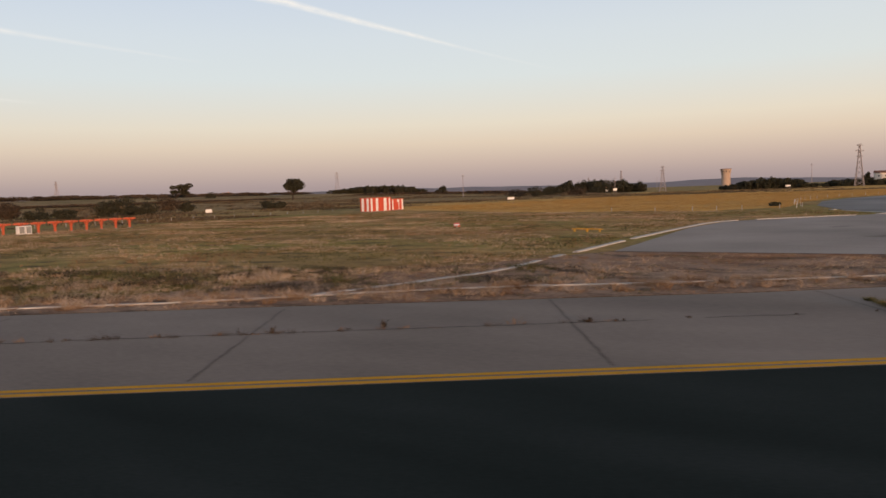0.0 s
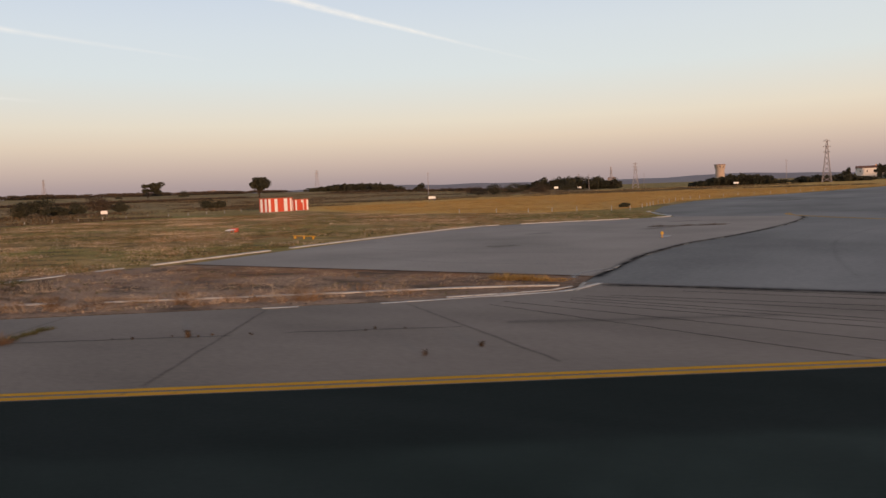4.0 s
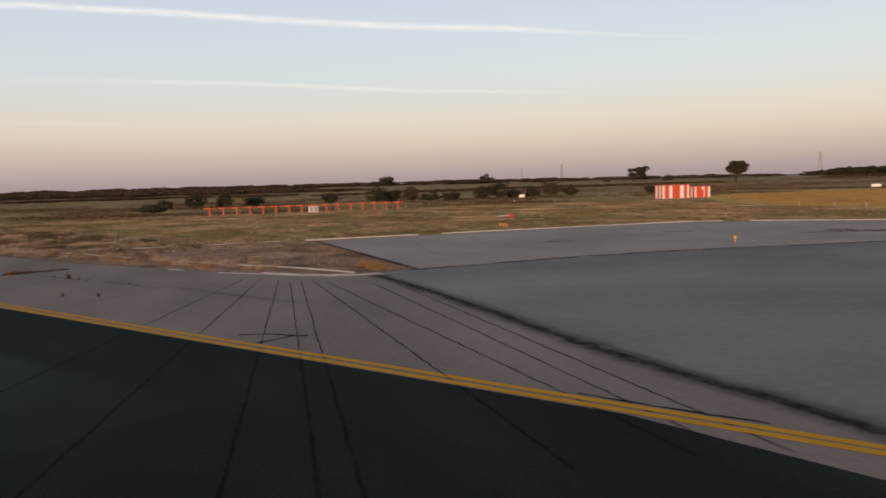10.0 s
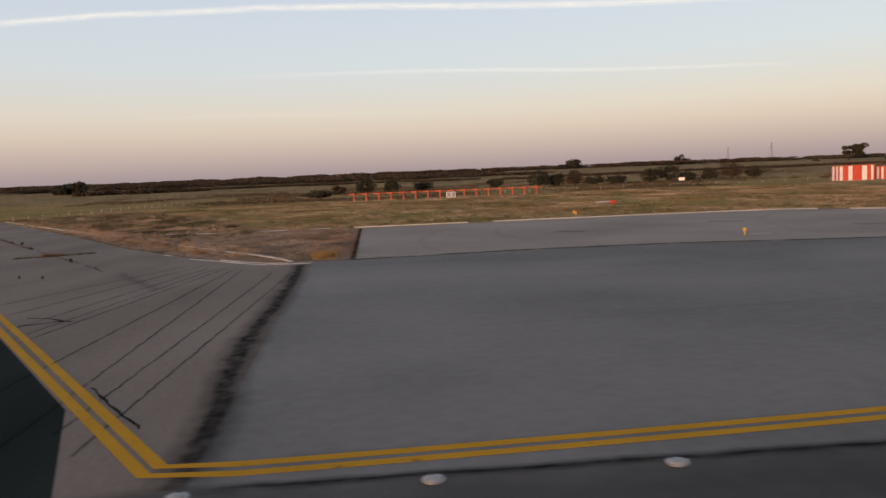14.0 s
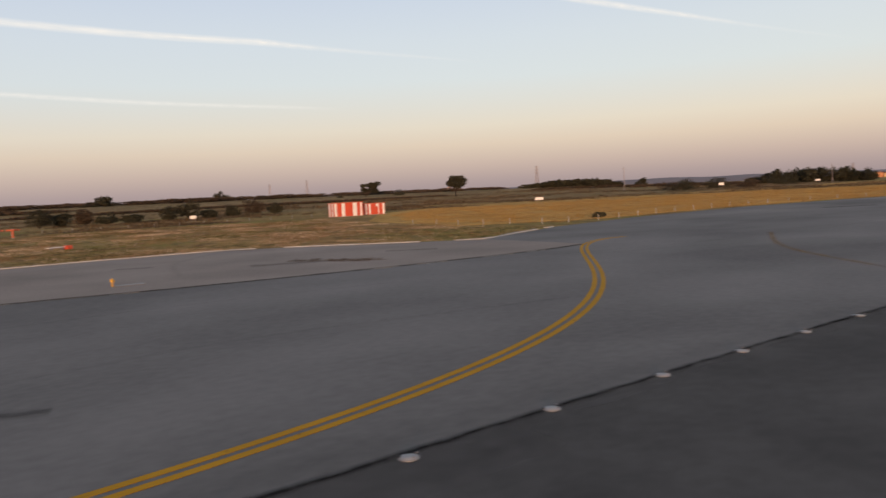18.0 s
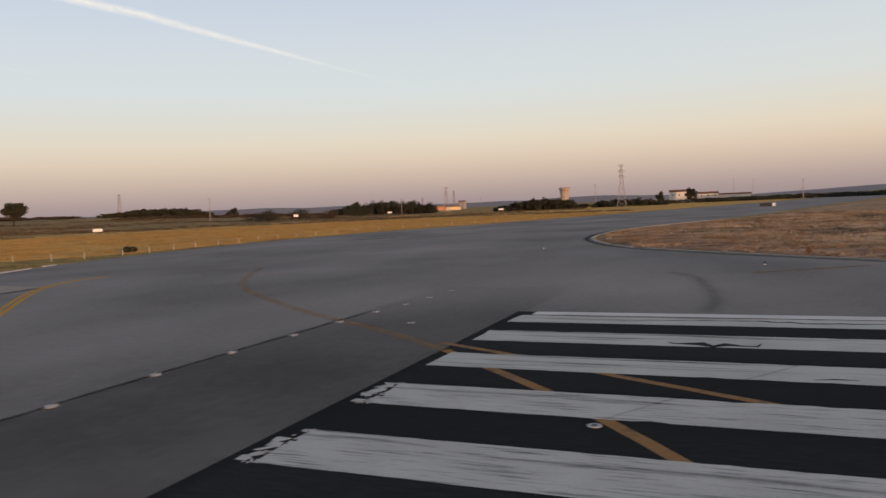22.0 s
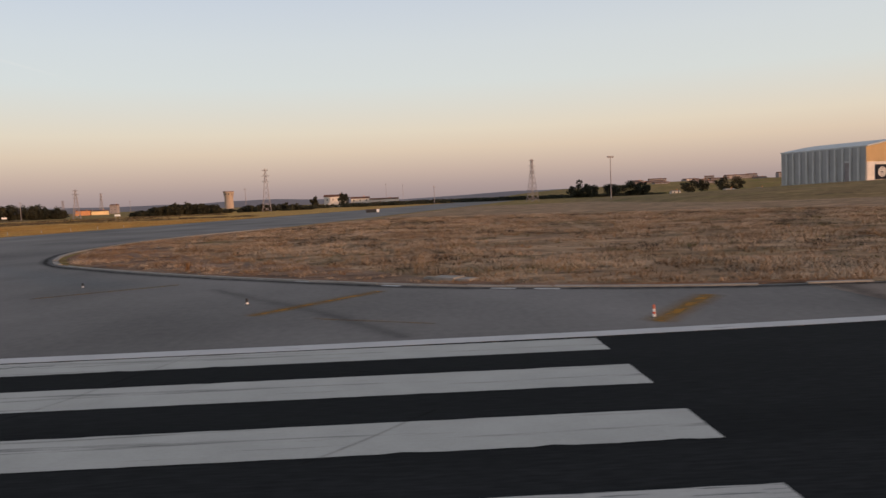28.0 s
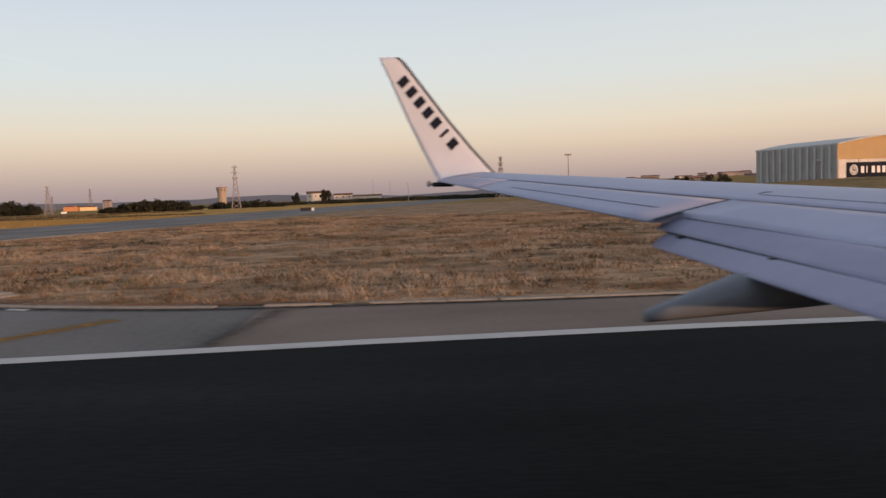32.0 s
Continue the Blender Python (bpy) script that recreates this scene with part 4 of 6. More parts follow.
STRIP = [taxi(110, 11.9), taxi(60, 11.7), taxi(44, 11.2), (-70.2, -32.1), (-66.4, -29.0), (-65.3, -25), (-72, -24.3), (-90, -24.4), (-97, -33), taxi(75, 24), taxi(110, 24)]
BACK = [taxi(120, 15), taxi(75, 15), (-93.5, -36), (-93.6, 3), (-91.5, 16), (-82, 25.5), (-77, 31), (-84, 47), (-120, 52), (-175, 70), (-190, 30), (-190, -60), (-150, -95)]
ISLAND = [(-27.5, 122), (-33.2, 100), (-33.8, 89), (-29, 77), (-25.9, 68.2), (-20.8, 59), (-14.6, 52.2), (-9, 46.5), (-3.7, 38.6), (-0.2, 35.2), (8, 32), (25, 30.2), (75, 29.8), (110, 60), (60, 125), (-10, 165)]
RIM = [(-35.0, 107.5), (-38.0, 92), (-37.6, 77.2), (-31.0, 59.2), (-17.6, 45.8), (-2.4, 34.8), (13, 30.7), (75, 29.6), (75, 32), (8, 33), (-4, 40), (-16, 54), (-28, 76), (-33, 100)]
GOLD = [(-90, 55), (-90, 66), (-91, 92), (-87, 117), (-76, 152), (-55, 246), (-80, 260), (-170, 240), (-205, 120), (-170, 85), (-120, 55)]
tufts("dry_grass", "soft clumps of dry straw-coloured grass", M["straw"], ISLAND, 24000, 0.20, 0.34, 15, 1, 0.10, 0.10, 0.020, 1.0)
tufts("dry_weeds", "patches of low reddish-brown dry weeds", M["rust"], ISLAND, 12000, 0.15, 0.32, 12, 2, 0.14, 0.12, 0.020, 0.9)
tufts("green_weeds", "scattered low dark green weeds in dry grass", M["green"], ISLAND, 5000, 0.14, 0.30, 11, 3, 0.22, 0.16, 0.020, 0.8)
tufts("dead_weeds", "low dark dead weeds between the grass", M["dead"], ISLAND, 12000, 0.15, 0.40, 12, 16, 0.12, 0.11, 0.020, 0.9)
tufts("dry_weeds", "rust-brown weeds in the stony verge", M["rust"], STRIP, 6000, 0.09, 0.20, 11, 4, 0.18, 0.30, 0.012)
tufts("dry_grass", "low tufts of dry grass in the verge", M["straw"], STRIP, 9000, 0.08, 0.20, 11, 5, 0.08, 0.25, 0.012)
tufts("green_weeds", "low dull green weeds in the verge", M["green"], STRIP, 4500, 0.07, 0.22, 10, 6, 0.14, 0.2, 0.012)
tufts("dry_grass", "dry grass on the flat airfield", M["straw"], BACK, 15000, 0.07, 0.45, 9, 7, 0.14, 0.09, 0.022, 0.8)
tufts("green_weeds", "patches of green weeds on the airfield", M["green"], BACK, 11000, 0.08, 0.40, 9, 8, 0.08, 0.06, 0.022)
tufts("dry_weeds", "reddish dry weeds on the airfield", M["rust"], BACK, 10000, 0.07, 0.40, 9, 9, 0.16, 0.08, 0.022)
tufts("golden_grass", "golden dry grass of the field", M["gold_blades"], GOLD, 30000, 0.13, 0.45, 9, 10, -0.1, 0.10, 0.03)
tufts("dry_weeds", "sparse low dry weeds on the bare rim of the island", M["rust"], RIM, 1500, 0.13, 0.22, 12, 15, 0.08, 0.25, 0.014, 0.8)
tufts("dry_grass", "thin pale dry grass on the bare rim of the island", M["straw"], RIM, 1500, 0.14, 0.24, 12, 27, 0.08, 0.25, 0.014, 0.8)
FARSCRUB = [(-60, 270), (-95, 275), (-175, 250), (-215, 130), (-240, 60), (-420, 60), (-470, 250), (-420, 400), (-300, 460), (-120, 440)]
tufts("far_scrub", "low dark brown scrub beyond the golden field", M["scrub"], FARSCRUB, 6000, 0.40, 2.2, 16, 17, 0.10, 0.016, 0.2, 0.0, True)
FARWEST = [(-195, 60), (-195, -70), (-260, -120), (-420, -150), (-430, 60)]
tufts("far_scrub", "low dark scrub beyond the antenna row", M["scrub"], FARWEST, 3000, 0.30, 2.0, 16, 18, 0.12, 0.018, 0.18, 0.0, True)
GUTTER = [taxi(76, 12.6), taxi(58, 12.2), taxi(44, 11.9), taxi(34, 12.2), taxi(30, 13.4), taxi(30, 15.2), taxi(44, 15.6), taxi(58, 15.8), taxi(76, 15.2)]
tufts("dry_grass", "pale dry grass clumps along the gutter", M["straw"], GUTTER, 190, 0.25, 0.26, 44, 13, 0.12, 0.7, 0.010)
tufts("dry_weeds", "orange-brown dry clumps along the gutter", M["rust"], GUTTER, 130, 0.25, 0.26, 44, 14, 0.16, 0.6, 0.010)
JOINTLINE = [taxi(110, 6.16), taxi(50, 6.14), taxi(50, 5.86), taxi(110, 5.88)]
tufts("joint_weeds", "dark dry weeds filling the lengthwise joint", M["dead"], JOINTLINE, 380, 0.10, 0.10, 16, 21, 0.05, 0.9, 0.014, 0.9)
tufts("joint_weeds", "brown dry weeds filling the lengthwise joint", M["rust"], JOINTLINE, 160, 0.10, 0.10, 16, 22, 0.08, 0.9, 0.014, 0.9)
SCRUBBY = [taxi(125, 15.2), taxi(58, 15.4), taxi(42, 15.8), taxi(50, 23), taxi(75, 30), taxi(125, 34)]
tufts("verge_scrub", "low dark grey-brown scrub behind the gutter", M["dead"], SCRUBBY, 1500, 0.15, 0.30, 20, 23, 0.12, 0.22, 0.016, 0.9)
tufts("verge_scrub", "low dull green scrub behind the gutter", M["green"], SCRUBBY, 1500, 0.14, 0.28, 18, 24, 0.10, 0.2, 0.016, 0.9)
tufts("verge_scrub", "low pale dry scrub behind the gutter", M["straw"], SCRUBBY, 1500, 0.14, 0.30, 18, 26, 0.10, 0.2, 0.014, 0.9)
CROSSJOINT = [taxi(42.1, 3.8), taxi(41.4, 8.3), taxi(41.15, 8.3), taxi(41.8, 3.8)]
tufts("joint_weeds", "low dark green weeds along a transverse joint", M["green"], CROSSJOINT, 110, 0.10, 0.09, 16, 31, 0.0, 0.9, 0.013)
DRYBALL = [taxi(41.95, 5.3), taxi(41.75, 6.3), taxi(41.3, 6.3), taxi(41.45, 5.3)]
tufts("joint_weeds", "orange-brown ball of dry weed on a transverse joint", M["rust"], DRYBALL, 34, 0.22, 0.15, 20, 32, 0.0, 0.9, 0.012)
CORNER = [(-69.0, -24.6), (-65.4, -24.2), (-65.0, -25.4), (-68.6, -25.6)]
tufts("dry_weeds", "golden dry weeds at the corner of the old pad", M["gold_blades"], CORNER, 110, 0.14, 0.2, 20, 33, 0.0, 0.9, 0.012, 0.8)
PADCRACK = [(-72.5, 11), (-67, 13.5), (-66.4, 15.2), (-72.2, 13)]
tufts("pad_weeds", "dry weeds growing in broken cracks of the old pad", M["dead"], PADCRACK, 130, 0.09, 0.22, 18, 25, 0.0, 0.5, 0.014, 0.8)
# weeds in the joints of the shoulder
rng = random.Random(21)
weeds = []
for k in range(24):
    u = rng.uniform(30, 66)
    weeds.append((taxi(u, 6.0 + rng.gauss(0, 0.05)), rng.uniform(0.04, 0.10)))
weeds += [(taxi(36.2, 5.9), 0.25), (taxi(29.5, 2.4), 0.16), (taxi(56.8, 6.3), 0.25), (taxi(60, 6.0), 0.2), (taxi(50.8, 6.0), 0.15), ((-19.1, 48.8), 0.6), ((-62.4, -37.6), 0.15)]


def weed(at, size, seed):
    rng = random.Random(seed)
    bm = bmesh.new()
    for k in range(26):
        a = rng.uniform(0, 6.28)
        r = size * rng.uniform(0.1, 0.8)
        h = size * rng.uniform(0.4, 1.1)
        w = 0.008 + size * 0.05
        p = Vector((rng.gauss(0, size * 0.12), rng.gauss(0, size * 0.12), -0.01))
        s = Vector((-math.sin(a), math.cos(a), 0)) * w
        m = p + Vector((r * 0.4 * math.cos(a), r * 0.4 * math.sin(a), h * 0.7))
        t = p + Vector((r * math.cos(a), r * math.sin(a), h))
        va = [bm.verts.new(q) for q in (p - s * 0.4, p + s * 0.4, m + s, m - s, t)]
        bm.faces.new(va[:4])
        bm.faces.new((va[3], va[2], va[4]))
    ob = part("weed", bm, M["rust" if size > 0.3 else "dead"], None, "small dry weed growing from a joint", "weed", group="joint weeds")
    ob.location = (at[0], at[1], 0)


for k, (q, s) in enumerate(weeds):
    weed(q, s, 300 + k)


def crown(rng, centre, radii, leaves, size, clumps=14, flat=0.0):
    """Leaf clumps: small folded leaves gathered about many clump centres, with gaps between."""
    c = np.array(centre, float)
    r = np.array(radii, float)
    n = rng.normal(size=(clumps, 3))
    n /= np.linalg.norm(n, axis=1)[:, None]
    cc = n * rng.uniform(0.45, 0.95, (clumps, 1))
    cc[:, 2] = np.maximum(cc[:, 2], -0.55 + flat)
    cr = rng.uniform(0.22, 0.42, clumps)
    pick = rng.integers(0, clumps, leaves)
    d = rng.normal(size=(leaves, 3))
    d /= np.linalg.norm(d, axis=1)[:, None]
    p = c + r * (cc[pick] + d * cr[pick][:, None] * rng.uniform(0.5, 1.05, (leaves, 1)))
    ax = rng.normal(size=(leaves, 3))
    ax /= np.linalg.norm(ax, axis=1)[:, None]
    ay = np.cross(ax, rng.normal(size=(leaves, 3)))
    ay /= np.linalg.norm(ay, axis=1)[:, None]
    s = size * rng.uniform(0.6, 1.4, (leaves, 1))
    v = np.stack([p - ax * s, p - ay * s * 0.6, p + ax * s, p + ay * s * 0.6], 1).reshape(-1, 3)
    return v, np.arange(leaves * 4).reshape(-1, 4)


def tree(name, label, at, height, radii, seed, leaves=1500, size=0.5, trunk=0.35, low=0.35, mat="leaf", lean=(0, 0), clumps=16):
    rng = np.random.default_rng(seed)
    lift = max(0.0, rise_z(at[0], at[1])) if at[2] < 0 else 0.0
    at, height = (at[0], at[1], at[2] + lift), height - 0.8 * lift
    home = thing(name, label, "tree", at)
    r2 = random.Random(seed)
    bm = bmesh.new()
    top = Vector((lean[0], lean[1], height * (1 - 0.5 * low)))
    fork = Vector((lean[0] * 0.4, lean[1] * 0.4, height * low))
    tube((0, 0, -0.2), fork, trunk, trunk * 0.7, 7, bm)
    for k in range(7):
        a = k * 0.9 + r2.uniform(0, 0.5)
        e = fork + Vector((radii[0] * 0.7 * math.cos(a) + lean[0] * 0.5, radii[1] * 0.7 * math.sin(a) + lean[1] * 0.5, (height - fork.z) * r2.uniform(0.35, 0.8)))
        tube(fork, fork.lerp(e, 0.55) + Vector((0, 0, 0.2)), trunk * 0.5, trunk * 0.3, 5, bm)
        tube(fork.lerp(e, 0.55) + Vector((0, 0, 0.2)), e, trunk * 0.3, trunk * 0.1, 5, bm)
    part("trunk", bm, M["bark"], home)
    if leaves < 3000:
        leaves, size, clumps = int(leaves * 2.0), size * 0.68, clumps + 8
    v, f = crown(rng, (lean[0], lean[1], height - radii[2]), radii, leaves, size, clumps)
    mesh_object("crown", v.tolist(), f.tolist(), M[mat], home)
    return home


def bush(label, at, radii, seed, mat="leaf", leaves=700):
    rng = np.random.default_rng(seed)
    home = thing("bush", label, "bush", at, group="bushes on the airfield")
    bm = bmesh.new()
    for k in range(5):
        a = k * 1.26 + 0.3
        tube((0, 0, -0.1), (0.5 * radii[0] * math.cos(a), 0.5 * radii[1] * math.sin(a), radii[2] * 0.6), 0.08, 0.03, 5, bm)
    part("stems", bm, M["bark"], home)
    v, f = crown(rng, (0, 0, radii[2] * 0.66), (radii[0], radii[1], radii[2] * 0.76), leaves * 4, 0.2, 34, 0.2)
    v[:, 2] = np.maximum(v[:, 2], 0.02)
    mesh_object("foliage", v.tolist(), f.tolist(), M[mat], home)
    return home


# the standing trees
tree("pine_tree", "round-headed dark pine standing alone in the plain", (-407, 296, -0.06), 16.2, (7.2, 7.2, 4.6), 1, 6400, 0.40, 0.55, 0.20, clumps=34)
tree("leaning_tree", "leaning tree with a lopsided dark crown", (-528, 303, -0.06), 15.8, (7.8, 7.8, 4.4), 2, 3600, 0.5, 0.5, 0.22, lean=(4.5, 2.5))
tree("bushy_tree", "small bushy dark tree in the plain", (-520, 330, -0.06), 8.5, (4.6, 4.6, 4.2), 3, 900, 0.6, 0.35, 0.15)
tree("bushy_tree", "low bushy dark tree in the plain", (-536, 284, -0.06), 6.5, (4.8, 4.8, 3.4), 4, 900, 0.6, 0.35, 0.15)
tree("lone_tree", "distant lone tree with a broken crown", (-708, 257, -0.06), 15.2, (7.5, 7.5, 6.0), 5, 1600, 0.8, 0.5, 0.2)
tree("lone_tree", "distant dark tree with a rounded crown", (-670, 146, -0.06), 15.0, (7.5, 7.5, 5.5), 6, 1400, 0.8, 0.5, 0.2)
tree("lone_tree", "distant low dark tree on the plain", (-660, 132, -0.06), 11.5, (6.5, 6.5, 5.0), 7, 1200, 0.8, 0.5, 0.2)
tree("lone_tree", "distant low dark tree on the plain", (-640, 60, -0.06), 9.0, (6.5, 6.5, 3.6), 8, 900, 0.8, 0.5, 0.2)
tree("lone_tree", "distant low dark tree on the plain", (-640, 38, -0.06), 8.4, (8, 8, 3.4), 9, 900, 0.8, 0.5, 0.2)
tree("lone_tree", "rounded dark tree beside the wood", (-432, 520, -0.06), 10.0, (5.5, 5.5, 4.6), 12, 1200, 0.7, 0.4, 0.2)
for k, (x, y, h, r) in enumerate(((118, 570, 12.5, 7), (128, 566, 11.5, 6), (150, 590, 11, 8), (166, 596, 12, 8), (178, 600, 10.5, 6), (253, 705, 13, 8), (291, 770, 14.5, 8), (322, 790, 15, 9), (340, 800, 15, 9), (-72, 705, 12.5, 5), (-98, 695, 10, 4))):
    tree("town_tree", "dark rounded tree before the distant houses", (x, y, -0.06), h, (r, r, h * 0.5), 40 + k, 1100, 0.8, 0.4, 0.15)
# bushes beyond the airfield fence
for k, (x, y, rx, rz, m) in enumerate(((-283, -27, 3.2, 3.6, "leaf"), (-281, -18, 2.9, 3.4, "leaf"), (-285, -36, 2.6, 2.2, "brown_leaf"), (-236, -39, 4.2, 1.5, "leaf"), (-276, 31, 4.6, 4.2, "leaf"), (-280, 38, 3.6, 2.8, "leaf"), (-278, 44, 3.0, 3.6, "brown_leaf"),
                                       (-276, 50, 4.0, 2.4, "leaf"), (-274, 57, 3.4, 2.2, "leaf"), (-272, 68, 3.4, 3.4, "leaf"), (-274, 75, 4.0, 4.3, "leaf"), (-280, 84, 2.8, 2.4, "leaf"), (-289, 96, 3.0, 3.0, "leaf"), (-291, 105, 4.4, 4.4, "brown_leaf"),
                                       (-292, 114, 3.0, 3.0, "leaf"), (-282, 145, 3.4, 2.6, "leaf"), (-281, 150, 2.6, 2.0, "leaf"), (-244, 308, 5.4, 4.4, "leaf"), (-262, 322, 7.0, 3.6, "brown_leaf"), (-250, 345, 6.5, 4.6, "leaf"), (-236, 352, 7.5, 3.8, "brown_leaf"), (-228, 372, 7, 4.2, "leaf"),
                                       (-300, 20, 3.5, 2.2, "leaf"), (-310, -6, 4, 2.4, "leaf"), (-92.5, 66, 0.9, 0.5, "leaf"))):
    bush("dense brownish shrub beyond the grass" if m == "brown_leaf" else "dense dark green shrub beyond the grass", (x, y, -0.06), (rx, rx, rz), 100 + k, m, 700 if rz > 1 else 260)


def wood(label, points, width, height, seed, leaves, mat="leaf"):
    """A far wood: many crowns on a line, joined, with an uneven top."""
    rng = np.random.default_rng(seed)
    vs, fs, base = [], [], 0
    line = along(points, width * 0.38)
    for i, q in enumerate(line):
        e = min(i, len(line) - 1 - i) / max(1, len(line) * 0.28)
        for k in range(2):
            lift = max(0.0, rise_z(q.x, q.y))
            h = max(0.35 * height, height - 0.7 * lift) * (0.5 + 0.5 * min(1, e) ** 0.7) * rng.uniform(0.85, 1.0)
            c = (q.x + rng.normal(0, width * 0.3), q.y + rng.normal(0, width * 0.5), lift + h * 0.36)
            v, f = crown(rng, c, (width * 0.5, width * 0.5, h * 0.45), int(leaves * 2.6), 0.5, 22)
            v[:, 2] = np.maximum(v[:, 2], 0.0)
            vs.append(v)
            fs.append(f + base)
            base += len(v)
    return mesh_object("wood", np.concatenate(vs).tolist(), np.concatenate(fs).tolist(), M[mat], None, label, "wood", "stuff")


wood("distant dark pine wood on the plain", [(-495, 455), (-465, 473), (-440, 494)], 10, 12.5, 1, 420)
wood("dark rounded wood beyond the golden field", [(-308, 492), (-292, 505), (-276, 515), (-249, 528)], 11, 13.0, 2, 420)
wood("dark wood beyond the golden field", [(-166, 459), (-156, 463), (-142, 467), (-125, 471)], 9, 8.6, 3, 420)
wood("low dark scrub along the plain", [(-690, -300), (-700, -160), (-705, 20), (-680, 180), (-620, 330), (-540, 440)], 30, 10.5, 4, 460, "brown_leaf")
wood("dark clump of trees at the edge of the plain", [(-489, -212), (-492, -205), (-494, -199)], 7.5, 12.0, 12, 260)
wood("low dark bushes at the edge of the plain", [(-460, -190), (-470, -160), (-478, -130)], 8, 5.0, 13, 120, "brown_leaf")
wood("low dark thicket on the slope of the rise", [(-470, 60), (-478, 120), (-470, 190), (-452, 250), (-430, 300)], 14, 3.6, 8, 120, "brown_leaf")
wood("low dark thicket on the slope of the rise", [(-500, -150), (-512, -90), (-515, -30), (-505, 20)], 14, 3.4, 9, 120, "brown_leaf")
wood("low brownish thicket before the woods", [(-420, 395), (-390, 420), (-345, 450), (-315, 470)], 12, 4.6, 10, 150, "brown_leaf")
wood("low dark hedge beside the farm", [(-116, 478), (-98, 485), (-78, 492)], 9, 6.2, 11, 160)
wood("long dark hedge beyond the taxiway", [(-110, 560), (-40, 600), (40, 630), (110, 650), (200, 670)], 24, 4.5, 6, 260)
for k, (r, tall) in enumerate(((535, 3.2), (580, 3.8), (625, 4.6))):
    bend = [(-40 + (r + 8 * math.sin(a)) * math.cos(radians(a)), -20 + (r + 8 * math.sin(a)) * math.sin(radians(a))) for a in range(168 + 4 * k, 242, 6)]
    wood("dark brown scrub over the top of the rise", bend, 20, tall + 4.0, 14 + k, 170, "brown_leaf")
wood("far dark line of trees", [(-1000, -480), (-820, -400), (-700, -300), (-640, -190)], 26, 9.0, 7, 260)

# ---------------------------------------------------------------- airfield furniture
M["white"] = surface("white_painted_metal", ((0.62, 0.61, 0.60), (0.78, 0.77, 0.75)), 0.5, 1.5, 8, 0.05)
M["red"] = surface("signal_red_paint", ((0.42, 0.05, 0.02), (0.58, 0.08, 0.03)), 0.55, 1.2, 8, 0.05)
M["orange"] = surface("orange_red_paint", ((0.42, 0.085, 0.032), (0.56, 0.125, 0.05)), 0.55, 1.2, 8, 0.05)
M["yellow_metal"] = surface("yellow_painted_metal", ((0.42, 0.22, 0.015), (0.55, 0.30, 0.02)), 0.5, 2, 8, 0.05)
M["blue_metal"] = surface("blue_painted_metal", ((0.02, 0.06, 0.16), (0.03, 0.09, 0.22)), 0.5, 2, 8, 0.05)
M["black"] = surface("black_painted_board", ((0.012, 0.012, 0.013), (0.025, 0.025, 0.026)), 0.6, 1, 8, 0.05)
M["steel"] = surface("galvanised_steel", ((0.16, 0.15, 0.15), (0.25, 0.24, 0.23)), 0.55, 1, 8, 0.05, metal=0.5)
M["lens"] = surface("pale_lamp_glass", ((0.20, 0.20, 0.195), (0.30, 0.30, 0.29)), 0.5, 6, 8, 0.02)


def dome(radius, height, sides=18, rings=4):
    bm = bmesh.new()
    prev = [bm.verts.new((radius * math.cos(6.2832 * i / sides), radius * math.sin(6.2832 * i / sides), 0)) for i in range(sides)]
    for k in range(1, rings):
        a = 1.5708 * k / rings
        ring = [bm.verts.new((radius * math.cos(a) * math.cos(6.2832 * i / sides), radius * math.cos(a) * math.sin(6.2832 * i / sides), height * math.sin(a))) for i in range(sides)]
        for i in range(sides):
            bm.faces.new((prev[i], prev[(i + 1) % sides], ring[(i + 1) % sides], ring[i]))
        prev = ring
    bm.faces.new(prev)
    return bm


def threshold_light():
    home = thing("threshold_light", "low round white inset light set in dark asphalt", "runway light", (-36.0, -24.6, 0), group="row of threshold lights")
    part("collar", tube((0, 0, -0.05), (0, 0, 0.015), 0.175, 0.165, 20), M["steel"], home, "dull steel collar")
    part("cover", dome(0.145, 0.04), M["lens"], home, smooth=True)
    part("window", box(-0.16, -0.035, 0.012, -0.12, 0.035, 0.036, 0.006), M["black"], home)
    part("bolt", tube((0.1, 0.1, 0.045), (0.1, 0.1, 0.066), 0.018, 0.018, 6), M["steel"], home)
    part("bolt", tube((0.1, -0.1, 0.045), (0.1, -0.1, 0.066), 0.018, 0.018, 6), M["steel"], home)
    return home


first = threshold_light()
ys = [-27.8] + [-24.6 + 3.244 * k for k in range(1, 8)] + [1.33, 4.28, 7.2, 10.2, 13.1, 16.0, 18.7, 21.2]
for k, y in enumerate(ys):
    copy_thing(first, pose(-36.0 - 0.2 * (y > -5) + 0.2 * max(0, (y - 12) / 4), y, 0, 0, 0, 7 * k))
small = thing("runway_light", "small round inset light with a dark centre", "runway light", (-25.0, 8.65, 0), group="small inset lights")
part("collar", tube((0, 0, -0.05), (0, 0, 0.012), 0.14, 0.13, 18), M["lens"], small)
part("eye", tube((0, 0, 0.012), (0, 0, 0.02), 0.06, 0.055, 14), M["black"], small)
for x, y in ((-35.5, 23.4), (-35.4, 25.6), (-35.4, 28.2), (-33.2, 18.9)):
    copy_thing(small, pose(x, y, 0))


